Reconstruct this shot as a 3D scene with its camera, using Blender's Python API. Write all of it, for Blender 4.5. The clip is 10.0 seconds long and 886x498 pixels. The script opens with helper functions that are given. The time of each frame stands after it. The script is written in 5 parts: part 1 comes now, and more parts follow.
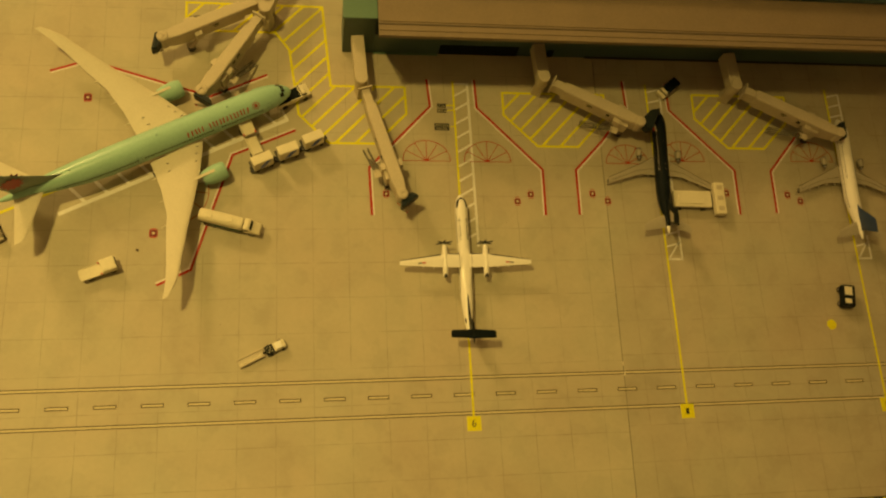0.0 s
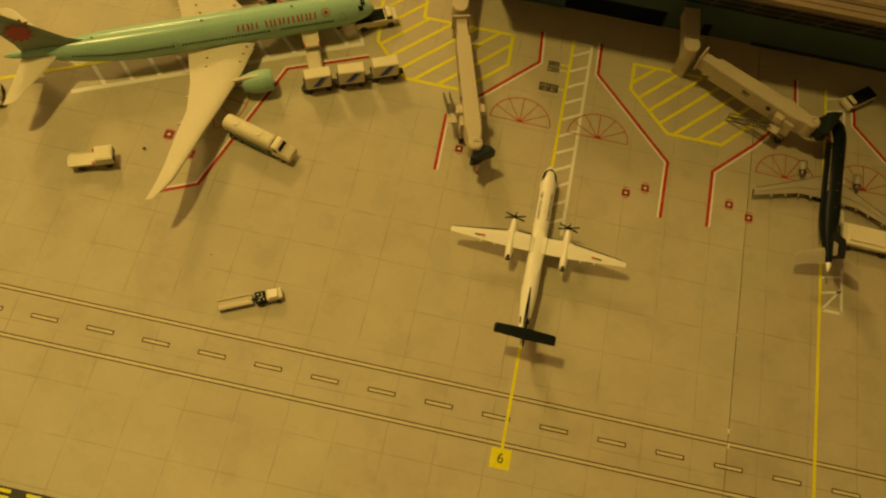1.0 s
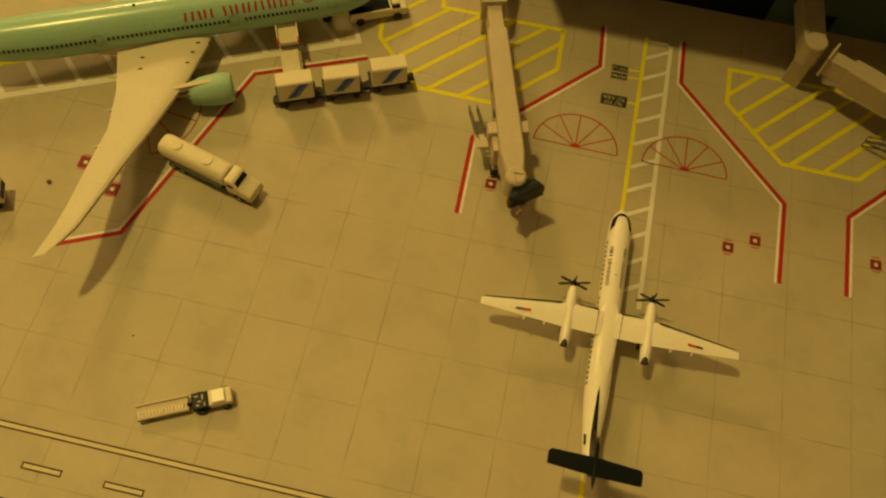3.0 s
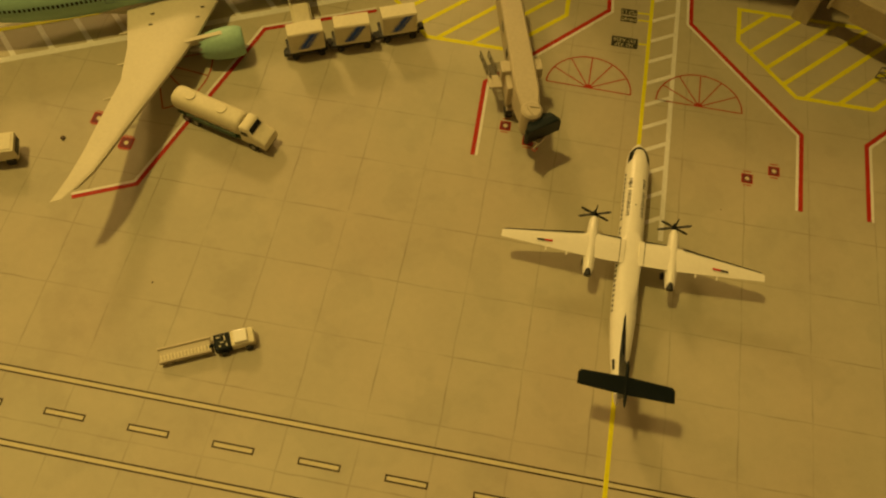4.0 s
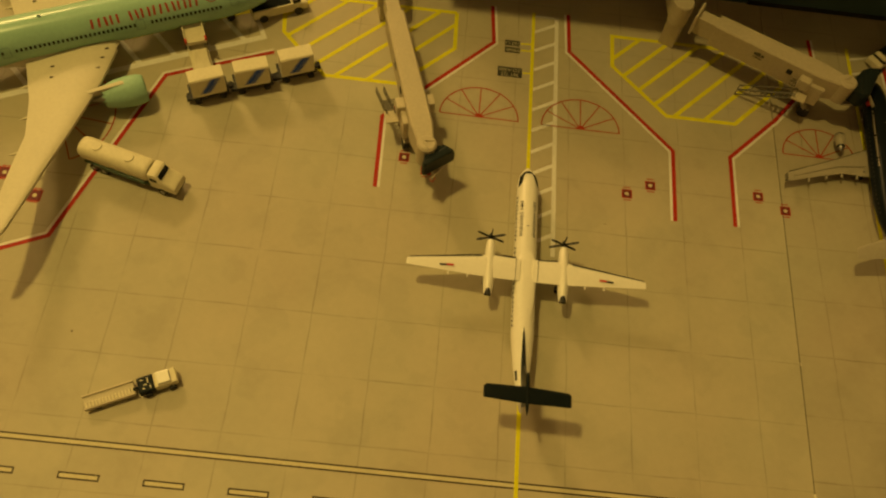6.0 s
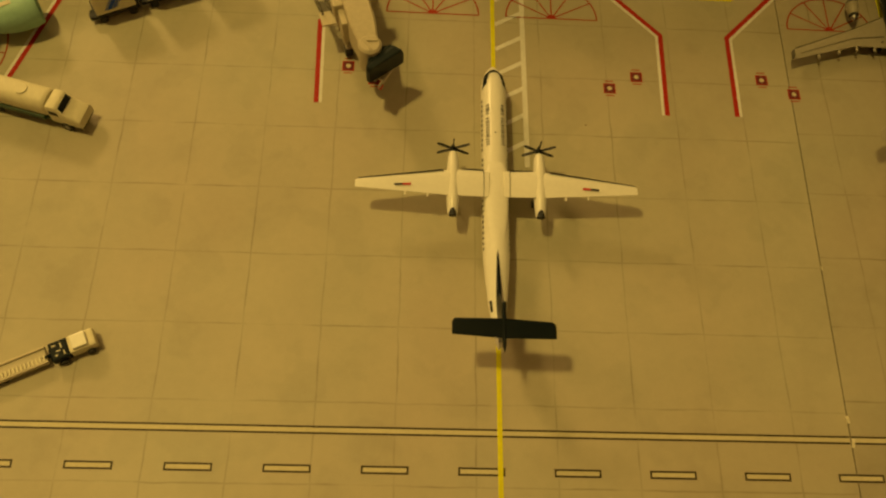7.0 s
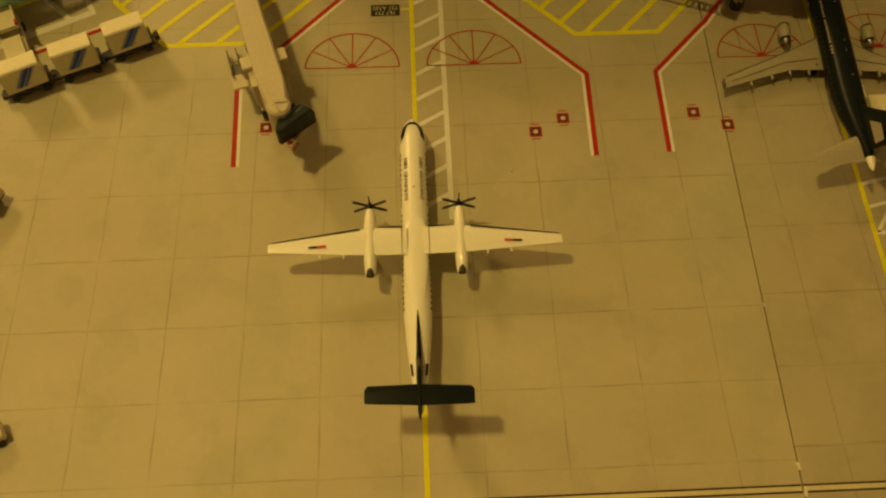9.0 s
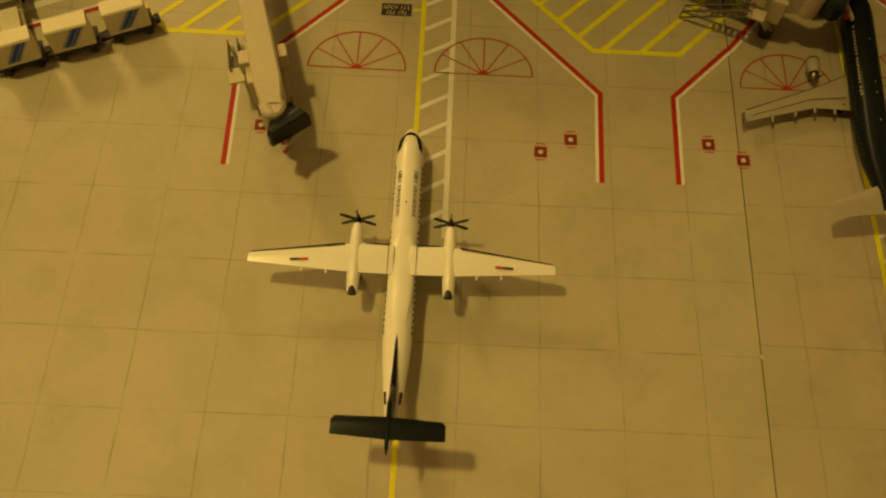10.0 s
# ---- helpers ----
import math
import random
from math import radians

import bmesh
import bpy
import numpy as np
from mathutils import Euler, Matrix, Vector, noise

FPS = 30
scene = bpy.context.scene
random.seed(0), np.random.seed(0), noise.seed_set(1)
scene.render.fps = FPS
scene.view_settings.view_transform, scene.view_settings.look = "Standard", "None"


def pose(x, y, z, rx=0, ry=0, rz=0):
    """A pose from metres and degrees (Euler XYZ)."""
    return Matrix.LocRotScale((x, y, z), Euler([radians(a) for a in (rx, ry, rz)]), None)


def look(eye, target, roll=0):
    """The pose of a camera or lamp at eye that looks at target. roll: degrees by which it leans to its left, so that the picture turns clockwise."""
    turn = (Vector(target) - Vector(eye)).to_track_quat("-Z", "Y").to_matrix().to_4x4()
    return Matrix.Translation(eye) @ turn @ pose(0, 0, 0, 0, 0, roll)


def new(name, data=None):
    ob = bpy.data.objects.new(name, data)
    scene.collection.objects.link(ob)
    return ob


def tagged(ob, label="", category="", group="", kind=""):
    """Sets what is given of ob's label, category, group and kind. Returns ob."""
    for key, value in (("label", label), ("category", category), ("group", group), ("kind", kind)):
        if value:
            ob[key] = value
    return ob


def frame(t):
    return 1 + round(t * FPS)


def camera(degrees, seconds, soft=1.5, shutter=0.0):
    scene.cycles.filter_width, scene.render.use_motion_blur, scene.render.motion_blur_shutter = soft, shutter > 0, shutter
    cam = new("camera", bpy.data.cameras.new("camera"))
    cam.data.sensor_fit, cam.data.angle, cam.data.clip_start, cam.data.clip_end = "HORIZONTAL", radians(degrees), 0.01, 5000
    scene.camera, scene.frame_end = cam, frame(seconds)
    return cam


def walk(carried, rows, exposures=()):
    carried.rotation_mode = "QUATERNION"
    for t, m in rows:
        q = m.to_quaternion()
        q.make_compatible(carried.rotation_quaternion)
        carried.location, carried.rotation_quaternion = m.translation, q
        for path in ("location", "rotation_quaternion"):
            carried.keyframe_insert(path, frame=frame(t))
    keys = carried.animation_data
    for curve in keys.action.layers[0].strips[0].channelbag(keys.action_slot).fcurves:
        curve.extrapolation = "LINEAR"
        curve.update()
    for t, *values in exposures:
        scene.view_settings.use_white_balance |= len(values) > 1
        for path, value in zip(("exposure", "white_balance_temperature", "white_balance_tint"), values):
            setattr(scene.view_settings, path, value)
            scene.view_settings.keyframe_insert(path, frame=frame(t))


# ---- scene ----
cam = camera(55.71, 10.0, soft=2.2)
PATH = [
    (0, (-0.08204, -0.15485, 0.43334), (-0.05118, -0.09604, 0.24469), 25.85),
    (0.3, (-0.05538, -0.16663, 0.38714), (-0.03136, -0.09914, 0.20041), 20.11),
    (0.5, (-0.03865, -0.17461, 0.37945), (-0.02355, -0.10523, 0.19248), 17.09),
    (0.7, (-0.02922, -0.18875, 0.36342), (-0.01928, -0.11544, 0.17760), 16.52),
    (0.8, (-0.03082, -0.18590, 0.35736), (-0.02407, -0.11403, 0.17085), 15.03),
    (1, (-0.02674, -0.17568, 0.31563), (-0.03340, -0.09465, 0.13290), 7.73),
    (1.2, (-0.03418, -0.16718, 0.30299), (-0.04296, -0.08335, 0.12162), 4.61),
    (1.3, (-0.03557, -0.16562, 0.30083), (-0.04330, -0.08163, 0.11949), 5.63),
    (1.5, (-0.04294, -0.16867, 0.30731), (-0.05072, -0.08274, 0.12688), 6.89),
    (1.7, (-0.05500, -0.15788, 0.30354), (-0.06262, -0.07286, 0.12267), 2.23),
    (1.8, (-0.05257, -0.15480, 0.30408), (-0.06039, -0.07060, 0.12284), 0.31),
    (2, (-0.03941, -0.15358, 0.31083), (-0.03900, -0.07459, 0.12709), 2.73),
    (2.2, (-0.03820, -0.14860, 0.28985), (-0.03574, -0.06665, 0.10742), 5.48),
    (2.5, (-0.03742, -0.12319, 0.26125), (-0.04294, -0.03932, 0.07977), 6.85),
    (2.7, (-0.03615, -0.11924, 0.24186), (-0.04659, -0.03459, 0.06096), 6.14),
    (3.8, (-0.03639, -0.14042, 0.21251), (-0.04869, -0.04735, 0.03591), 4.01),
    (4, (-0.03628, -0.14291, 0.21163), (-0.04956, -0.05122, 0.03438), 2.78),
    (4.2, (-0.03520, -0.14337, 0.21531), (-0.04608, -0.05273, 0.03736), 3.40),
    (4.5, (-0.03947, -0.14899, 0.21891), (-0.04598, -0.05703, 0.04142), 5.21),
    (5, (-0.04820, -0.15458, 0.22725), (-0.04811, -0.06012, 0.05096), 8.39),
    (5.2, (-0.05127, -0.15782, 0.22691), (-0.04905, -0.06258, 0.05105), 9.08),
    (5.5, (-0.04557, -0.15660, 0.22552), (-0.04129, -0.05922, 0.05087), 9.52),
    (5.7, (-0.03806, -0.14872, 0.23143), (-0.03138, -0.05218, 0.05640), 10.63),
    (6.8, (-0.03030, -0.13853, 0.20395), (-0.02356, -0.05168, 0.02392), 6.29),
    (7, (-0.02217, -0.13217, 0.19611), (-0.01442, -0.04980, 0.01403), 6.51),
    (7.2, (-0.02381, -0.12569, 0.20762), (-0.01578, -0.04642, 0.02417), 6.79),
    (7.5, (-0.03087, -0.12329, 0.20504), (-0.01974, -0.03703, 0.02494), 8.42),
    (7.8, (-0.02550, -0.11882, 0.20111), (-0.01557, -0.03192, 0.02124), 7.34),
    (8, (-0.02138, -0.11973, 0.20056), (-0.00995, -0.02984, 0.02226), 7.61),
    (8.2, (-0.01566, -0.11996, 0.20045), (-0.00474, -0.03088, 0.02172), 5.72),
    (8.5, (-0.01067, -0.12422, 0.19561), (-0.00200, -0.03342, 0.01761), 3.30),
    (8.7, (-0.00747, -0.12572, 0.19780), (-0.00186, -0.03696, 0.01867), 1.08),
    (9, (0.00192, -0.12415, 0.19148), (0.00575, -0.03371, 0.01314), -0.01),
    (9.2, (-0.00178, -0.12168, 0.19069), (0.00162, -0.03362, 0.01116), 1.16),
    (9.5, (-0.00798, -0.12437, 0.19058), (-0.00631, -0.03563, 0.01135), 3.22),
    (9.7, (-0.00068, -0.11718, 0.18921), (-0.00073, -0.03087, 0.00879), 3.08),
    (10, (0.00905, -0.11054, 0.18806), (0.00863, -0.02490, 0.00732), 2.36),
]
# ---- path end ----
walk(cam, [(t, look(eye, target, roll)) for t, eye, target, roll in PATH], [(0.0, 0.2), (0.5, 0.2), (1.0, 0.06), (1.5, 0.0), (10.0, 0.0)])

# ---- light: two tungsten lamps in a dim room ----
U = 0.01  # the plan below is in centimetres
WARM = (1.0, 0.695, 0.174)
ROSE = (1.0, 0.625, 0.195)


def lamp(name, way, far, watts, radius, colour):
    light = bpy.data.lights.new(name, "POINT")
    light.energy, light.shadow_soft_size, light.color = watts, radius, colour
    ob = new(name, light)
    ob.location = Vector(way).normalized() * far + Vector((-0.04, 0.0, 0.0))
    return ob


def downlight(name, way, far, watts, radius, colour, aim, cone):
    light = bpy.data.lights.new(name, "SPOT")
    light.energy, light.shadow_soft_size, light.color = watts, radius, colour
    light.spot_size, light.spot_blend = radians(cone), 1.0
    ob = new(name, light)
    ob.matrix_basis = look(Vector(way).normalized() * far + Vector((-0.04, 0.0, 0.0)), Vector(aim))
    return ob


downlight("ceiling_lamp", (-0.34, 0.05, 1.0), 2.4, 115.5, 0.085, WARM, (-0.38, -0.20, 0.0), 38)
lamp("room_lamp", (-0.96, 1.27, 1.0), 2.2, 52.0, 0.16, ROSE)
world = bpy.data.worlds.new("room")
scene.world = world
world.use_nodes = True
world.node_tree.nodes["Background"].inputs[0].default_value = (0.9, 0.62, 0.25, 1)
world.node_tree.nodes["Background"].inputs[1].default_value = 0.02


# ---- materials ----
def nodes_of(name):
    m = bpy.data.materials.new(name)
    m.use_nodes = True
    return m, m.node_tree.nodes, m.node_tree.links, m.node_tree.nodes["Principled BSDF"]


def paint(name, base, rough=0.4, metal=0.0, vary=0.12, grain=900.0, bump=0.05, coat=0.0, patch=70.0, gloss=0.5):
    """A surface with fine grain, larger stains and a little relief."""
    m, n, link, out = nodes_of(name)
    out.inputs["Roughness"].default_value, out.inputs["Metallic"].default_value = rough, metal
    out.inputs["Coat Weight"].default_value = coat
    out.inputs["Specular IOR Level"].default_value = gloss
    where = n.new("ShaderNodeTexCoord")
    fine, wide = n.new("ShaderNodeTexNoise"), n.new("ShaderNodeTexNoise")
    fine.inputs["Scale"].default_value, wide.inputs["Scale"].default_value = grain, patch
    fine.inputs["Detail"].default_value, wide.inputs["Detail"].default_value = 3, 4
    link.new(where.outputs["Object"], fine.inputs["Vector"])
    link.new(where.outputs["Object"], wide.inputs["Vector"])
    both = n.new("ShaderNodeMath")
    both.operation = "ADD"
    link.new(fine.outputs["Fac"], both.inputs[0])
    link.new(wide.outputs["Fac"], both.inputs[1])
    ramp = n.new("ShaderNodeMapRange")
    ramp.inputs["From Min"].default_value, ramp.inputs["From Max"].default_value = 0.6, 1.4
    ramp.inputs["To Min"].default_value, ramp.inputs["To Max"].default_value = 1 - vary, 1 + vary * 0.6
    link.new(both.outputs[0], ramp.inputs["Value"])
    mix = n.new("ShaderNodeVectorMath")
    mix.operation = "SCALE"
    mix.inputs[0].default_value = base
    link.new(ramp.outputs[0], mix.inputs["Scale"])
    link.new(mix.outputs[0], out.inputs["Base Color"])
    relief = n.new("ShaderNodeBump")
    relief.inputs["Strength"].default_value, relief.inputs["Distance"].default_value = bump, 0.0002
    link.new(fine.outputs["Fac"], relief.inputs["Height"])
    link.new(relief.outputs[0], out.inputs["Normal"])
    return m


def printed_concrete(name, base, pitch, x0, y0):
    """Printed apron: mottled beige concrete with faint slab joints every pitch metres."""
    m, n, link, out = nodes_of(name)
    out.inputs["Roughness"].default_value, out.inputs["Specular IOR Level"].default_value = 0.5, 0.3
    where = n.new("ShaderNodeTexCoord")
    axes = n.new("ShaderNodeSeparateXYZ")
    wobble = n.new("ShaderNodeTexNoise")
    wobble.inputs["Scale"].default_value, wobble.inputs["Detail"].default_value = 110, 4
    shift = n.new("ShaderNodeVectorMath")
    shift.operation = "MULTIPLY_ADD"
    shift.inputs[1].default_value, shift.inputs[2].default_value = (0.0009,) * 3, (0, 0, 0)
    link.new(where.outputs["Object"], wobble.inputs["Vector"])
    link.new(wobble.outputs["Color"], shift.inputs[0])
    moved = n.new("ShaderNodeVectorMath")
    link.new(where.outputs["Object"], moved.inputs[0])
    link.new(shift.outputs[0], moved.inputs[1])
    link.new(moved.outputs[0], axes.inputs[0])

    def math(kind, a, b=None):
        node = n.new("ShaderNodeMath")
        node.operation = kind
        for k, v in enumerate((a, b)):
            if v is None:
                continue
            if isinstance(v, (int, float)):
                node.inputs[k].default_value = v
            else:
                link.new(v, node.inputs[k])
        return node.outputs[0]

    lines = []
    for axis, off in ((axes.outputs[0], x0), (axes.outputs[1], y0)):
        far = math("PINGPONG", math("SUBTRACT", axis, off), pitch / 2)
        edge = n.new("ShaderNodeMapRange")
        edge.interpolation_type = "SMOOTHSTEP"
        for key, v in (("From Min", 0.00006), ("From Max", 0.00030), ("To Min", 1.0), ("To Max", 0.0)):
            edge.inputs[key].default_value = v
        link.new(far, edge.inputs["Value"])
        lines.append(edge.outputs[0])
    joint = math("MAXIMUM", *lines)
    fade = n.new("ShaderNodeTexNoise")
    fade.inputs["Scale"].default_value, fade.inputs["Detail"].default_value = 85, 5
    link.new(where.outputs["Object"], fade.inputs["Vector"])
    worn = n.new("ShaderNodeMapRange")
    for key, v in (("From Min", 0.36), ("From Max", 0.66), ("To Min", 0.03), ("To Max", 0.31)):
        worn.inputs[key].default_value = v
    link.new(fade.outputs["Fac"], worn.inputs["Value"])
    joint = math("MULTIPLY", joint, worn.outputs[0])
    total = None
    for scale, weight, detail in ((9.0, 0.30, 2), (45.0, 0.30, 6), (420.0, 0.11, 3), (2600.0, 0.10, 2)):
        noise_node = n.new("ShaderNodeTexNoise")
        noise_node.inputs["Scale"].default_value, noise_node.inputs["Detail"].default_value = scale, detail
        link.new(where.outputs["Object"], noise_node.inputs["Vector"])
        one = math("MULTIPLY", math("SUBTRACT", noise_node.outputs["Fac"], 0.5), weight)
        total = one if total is None else math("ADD", total, one)
        last = noise_node
    # printed blotches with firmer edges
    for scale, weight, low, high in ((70.0, 0.05, 0.52, 0.60), (24.0, 0.04, 0.54, 0.61)):
        blot = n.new("ShaderNodeTexNoise")
        blot.inputs["Scale"].default_value, blot.inputs["Detail"].default_value = scale, 6
        link.new(moved.outputs[0], blot.inputs["Vector"])
        edge = n.new("ShaderNodeMapRange")
        edge.interpolation_type = "SMOOTHSTEP"
        for key, v in (("From Min", low), ("From Max", high), ("To Min", 0.0), ("To Max", -weight)):
            edge.inputs[key].default_value = v
        link.new(blot.outputs["Fac"], edge.inputs["Value"])
        total = math("ADD", total, edge.outputs[0])
    value = math("MULTIPLY", math("ADD", total, 1.02), math("SUBTRACT", 1.0, joint))
    mix = n.new("ShaderNodeVectorMath")
    mix.operation = "SCALE"
    hue, tones = n.new("ShaderNodeTexNoise"), n.new("ShaderNodeMix")
    hue.inputs["Scale"].default_value, hue.inputs["Detail"].default_value = 17, 4
    link.new(where.outputs["Object"], hue.inputs["Vector"])
    tones.data_type = "RGBA"
    tones.inputs["A"].default_value = (base[0] * 1.09, base[1] * 0.98, base[2] * 0.98, 1)
    tones.inputs["B"].default_value = (base[0] * 0.91, base[1] * 1.02, base[2] * 1.0, 1)
    link.new(hue.outputs["Fac"], tones.inputs["Factor"])
    link.new(tones.outputs["Result"], mix.inputs[0])
    link.new(value, mix.inputs["Scale"])
    link.new(mix.outputs[0], out.inputs["Base Color"])
    relief = n.new("ShaderNodeBump")
    relief.inputs["Strength"].default_value, relief.inputs["Distance"].default_value = 0.06, 0.0001
    link.new(last.outputs["Fac"], relief.inputs["Height"])
    link.new(relief.outputs[0], out.inputs["Normal"])
    return m


GRID = 0.0190
CONCRETE = printed_concrete("printed_concrete", (0.43, 0.385, 0.264), GRID, -0.0241, -0.0075)
CONCRETE_B = printed_concrete("printed_concrete_darker", (0.40, 0.356, 0.246), GRID, 0.0010, -0.0045)
RED = paint("red_print", (0.39, 0.022, 0.010), 0.5, vary=0.2, gloss=0.18)
DARKRED = paint("maroon_print", (0.16, 0.03, 0.03), 0.5, vary=0.2, gloss=0.18)
YELLOW = paint("yellow_print", (0.71, 0.66, 0.008), 0.5, vary=0.16, gloss=0.18)
PALE = paint("white_print", (0.72, 0.70, 0.62), 0.5, vary=0.16, gloss=0.18)
INK = paint("black_print", (0.035, 0.035, 0.03), 0.5, vary=0.2, gloss=0.18)
WHITE = paint("white_enamel", (0.84, 0.81, 0.69), 0.28, vary=0.05, bump=0.02, coat=0.25)
WINGWHITE = paint("pale_grey_enamel", (0.62, 0.575, 0.42), 0.45, vary=0.08, bump=0.03, gloss=0.22)
MINT = paint("mint_enamel", (0.33, 0.55, 0.41), 0.22, vary=0.10, bump=0.015, coat=0.0, gloss=0.32)
MATTEWHITE = paint("cream_white_plastic", (0.71, 0.655, 0.46), 0.5, vary=0.10, bump=0.05, gloss=0.3)
TAXI_INK = paint("brown_black_print", (0.05, 0.036, 0.02), 0.5, vary=0.3, gloss=0.18)
MINTDULL = paint("dull_mint_enamel", (0.33, 0.54, 0.40), 0.5, vary=0.12, bump=0.02, gloss=0.25)
NAVY = paint("navy_enamel", (0.02, 0.045, 0.12), 0.35, vary=0.1)
SMOKE = paint("smoky_plastic", (0.11, 0.10, 0.07), 0.4, vary=0.15)
FANRED = paint("thin_red_print", (0.36, 0.034, 0.016), 0.5, vary=0.25, gloss=0.18)
TAILGREY = paint("grey_mint_enamel", (0.22, 0.285, 0.235), 0.35, vary=0.12, gloss=0.3)
MAROON = paint("maroon_decal", (0.32, 0.02, 0.028), 0.4, vary=0.15)
MINTDARK = paint("dark_mint_enamel", (0.16, 0.30, 0.27), 0.3, vary=0.08)
CREAM = paint("cream_plastic", (0.52, 0.455, 0.315), 0.5, vary=0.12, bump=0.1)
CREAMDARK = paint("tan_plastic", (0.40, 0.34, 0.24), 0.5, vary=0.1, bump=0.1)
BLACK = paint("black_enamel", (0.008, 0.012, 0.013), 0.3, vary=0.15, gloss=0.08)
RUBBER = paint("black_rubber", (0.02, 0.02, 0.02), 0.65, vary=0.2)
TEAL = paint("dark_teal_plastic", (0.011, 0.019, 0.019), 0.4, vary=0.2, gloss=0.25)
GREYWING = paint("grey_wing_enamel", (0.36, 0.325, 0.235), 0.42, vary=0.12)
ENGINEGREY = paint("smoky_grey_enamel", (0.37, 0.335, 0.24), 0.4, vary=0.12)
GREEN = paint("green_wall_plastic", (0.060, 0.108, 0.092), 0.45, vary=0.12)
GREENTOP = paint("green_top_plastic", (0.12, 0.22, 0.15), 0.4, vary=0.12)
GLASSDARK = paint("dark_glazing", (0.010, 0.013, 0.012), 0.2, vary=0.3, gloss=0.35)
ROOF = paint("tan_roof_card", (0.225, 0.17, 0.10), 0.6, vary=0.12, bump=0.15)
MULLION = paint("dull_bronze_bars", (0.13, 0.115, 0.085), 0.5, vary=0.2)
ROOFLINE = paint("roof_groove", (0.11, 0.085, 0.055), 0.6, vary=0.12)
BLUE = paint("blue_decal", (0.003, 0.065, 0.50), 0.4)
SCARLET = paint("scarlet_decal", (0.55, 0.03, 0.02), 0.35)
LETTER = paint("dark_red_decal", (0.36, 0.025, 0.02), 0.35)
WINDOW = paint("window_decal", (0.012, 0.014, 0.016), 0.35, gloss=0.2)
STEEL = paint("worn_steel", (0.35, 0.34, 0.32), 0.35, 0.9, vary=0.15)
GREENPAINT = paint("dark_green_enamel", (0.03, 0.09, 0.05), 0.4)
TABLE = paint("dark_table_wood", (0.10, 0.065, 0.04), 0.5, vary=0.3, grain=200)
# unseen floor and walls: paleness set by the fill light they bounce
FLOORWOOD = paint("pale_floor_wood", (0.27, 0.23, 0.175), 0.5, vary=0.2, grain=120, patch=5)
PLASTER = paint("beige_wall_paint", (0.72, 0.70, 0.65), 0.8, vary=0.05, grain=60, patch=3)


# ---- building helpers ----
def bm_new():
    return bmesh.new()


def part(name, bm, material, parent, label="", smooth=False):
    bmesh.ops.recalc_face_normals(bm, faces=bm.faces)
    data = bpy.data.meshes.new(name)
    bmesh.ops.scale(bm, vec=(U, U, U), verts=bm.verts)
    for face in bm.faces:
        face.smooth = smooth
    bm.to_mesh(data)
    bm.free()
    if smooth:
        data.set_sharp_from_angle(angle=radians(40))
    for mat in material if isinstance(material, (list, tuple)) else (material,):
        data.materials.append(mat)
    ob = new(name, data)
    ob.parent = parent
    return tagged(ob, label)


def flat(name, bm, material, parent, label=""):
    """A printed marking: faces kept pointing up."""
    data = bpy.data.meshes.new(name)
    bmesh.ops.scale(bm, vec=(U, U, U), verts=bm.verts)
    for face in bm.faces:
        face.normal_update()
        if face.normal.z < 0:
            face.normal_flip()
    bm.to_mesh(data)
    bm.free()
    data.materials.append(material)
    ob = new(name, data)
    ob.parent = parent
    return tagged(ob, label)


def thing(name, x, y, z, turn, label, category, group="", kind=""):
    ob = new(name)
    ob.empty_display_size = 0.005
    ob.matrix_basis = pose(x * U, y * U, z * U, 0, 0, turn)
    return tagged(ob, label, category, group, kind)


def box(bm, c, s, turn=0.0, bevel=0.0, taper=1.0, tilt=0.0):
    """A box of centre c and size s, turned about z; taper scales its top."""
    made = bmesh.ops.create_cube(bm, size=1)["verts"]
    for v in made:
        k = taper if v.co.z > 0 else 1.0
        v.co = Vector((v.co.x * s[0] * k, v.co.y * s[1] * k, v.co.z * s[2]))
    m = pose(c[0], c[1], c[2], tilt, 0, turn)
    bmesh.ops.transform(bm, matrix=m, verts=made)
    if bevel:
        edges = list({e for v in made for e in v.link_edges})
        bmesh.ops.bevel(bm, geom=edges, offset=bevel, segments=2, affect="EDGES", profile=0.6)
    return bm


def tube(bm, a, b, r0, r1=None, seg=12):
    """A round bar from a to b."""
    a, b = Vector(a), Vector(b)
    d = b - a
    made = bmesh.ops.create_cone(bm, cap_ends=True, segments=seg, radius1=r0, radius2=r0 if r1 is None else r1, depth=d.length)["verts"]
    m = Matrix.Translation((a + b) / 2) @ d.to_track_quat("Z", "Y").to_matrix().to_4x4()
    bmesh.ops.transform(bm, matrix=m, verts=made)
    return bm


def loft(bm, rings, close=True):
    """Skin over rings of equal point counts."""
    rows = [[bm.verts.new(p) for p in ring] for ring in rings]
    for a, b in zip(rows, rows[1:]):
        for k in range(len(a)):
            j = (k + 1) % len(a)
            bm.faces.new((a[k], a[j], b[j], b[k]))
    if close:
        bm.faces.new(rows[0])
        bm.faces.new(rows[-1])
    return bm


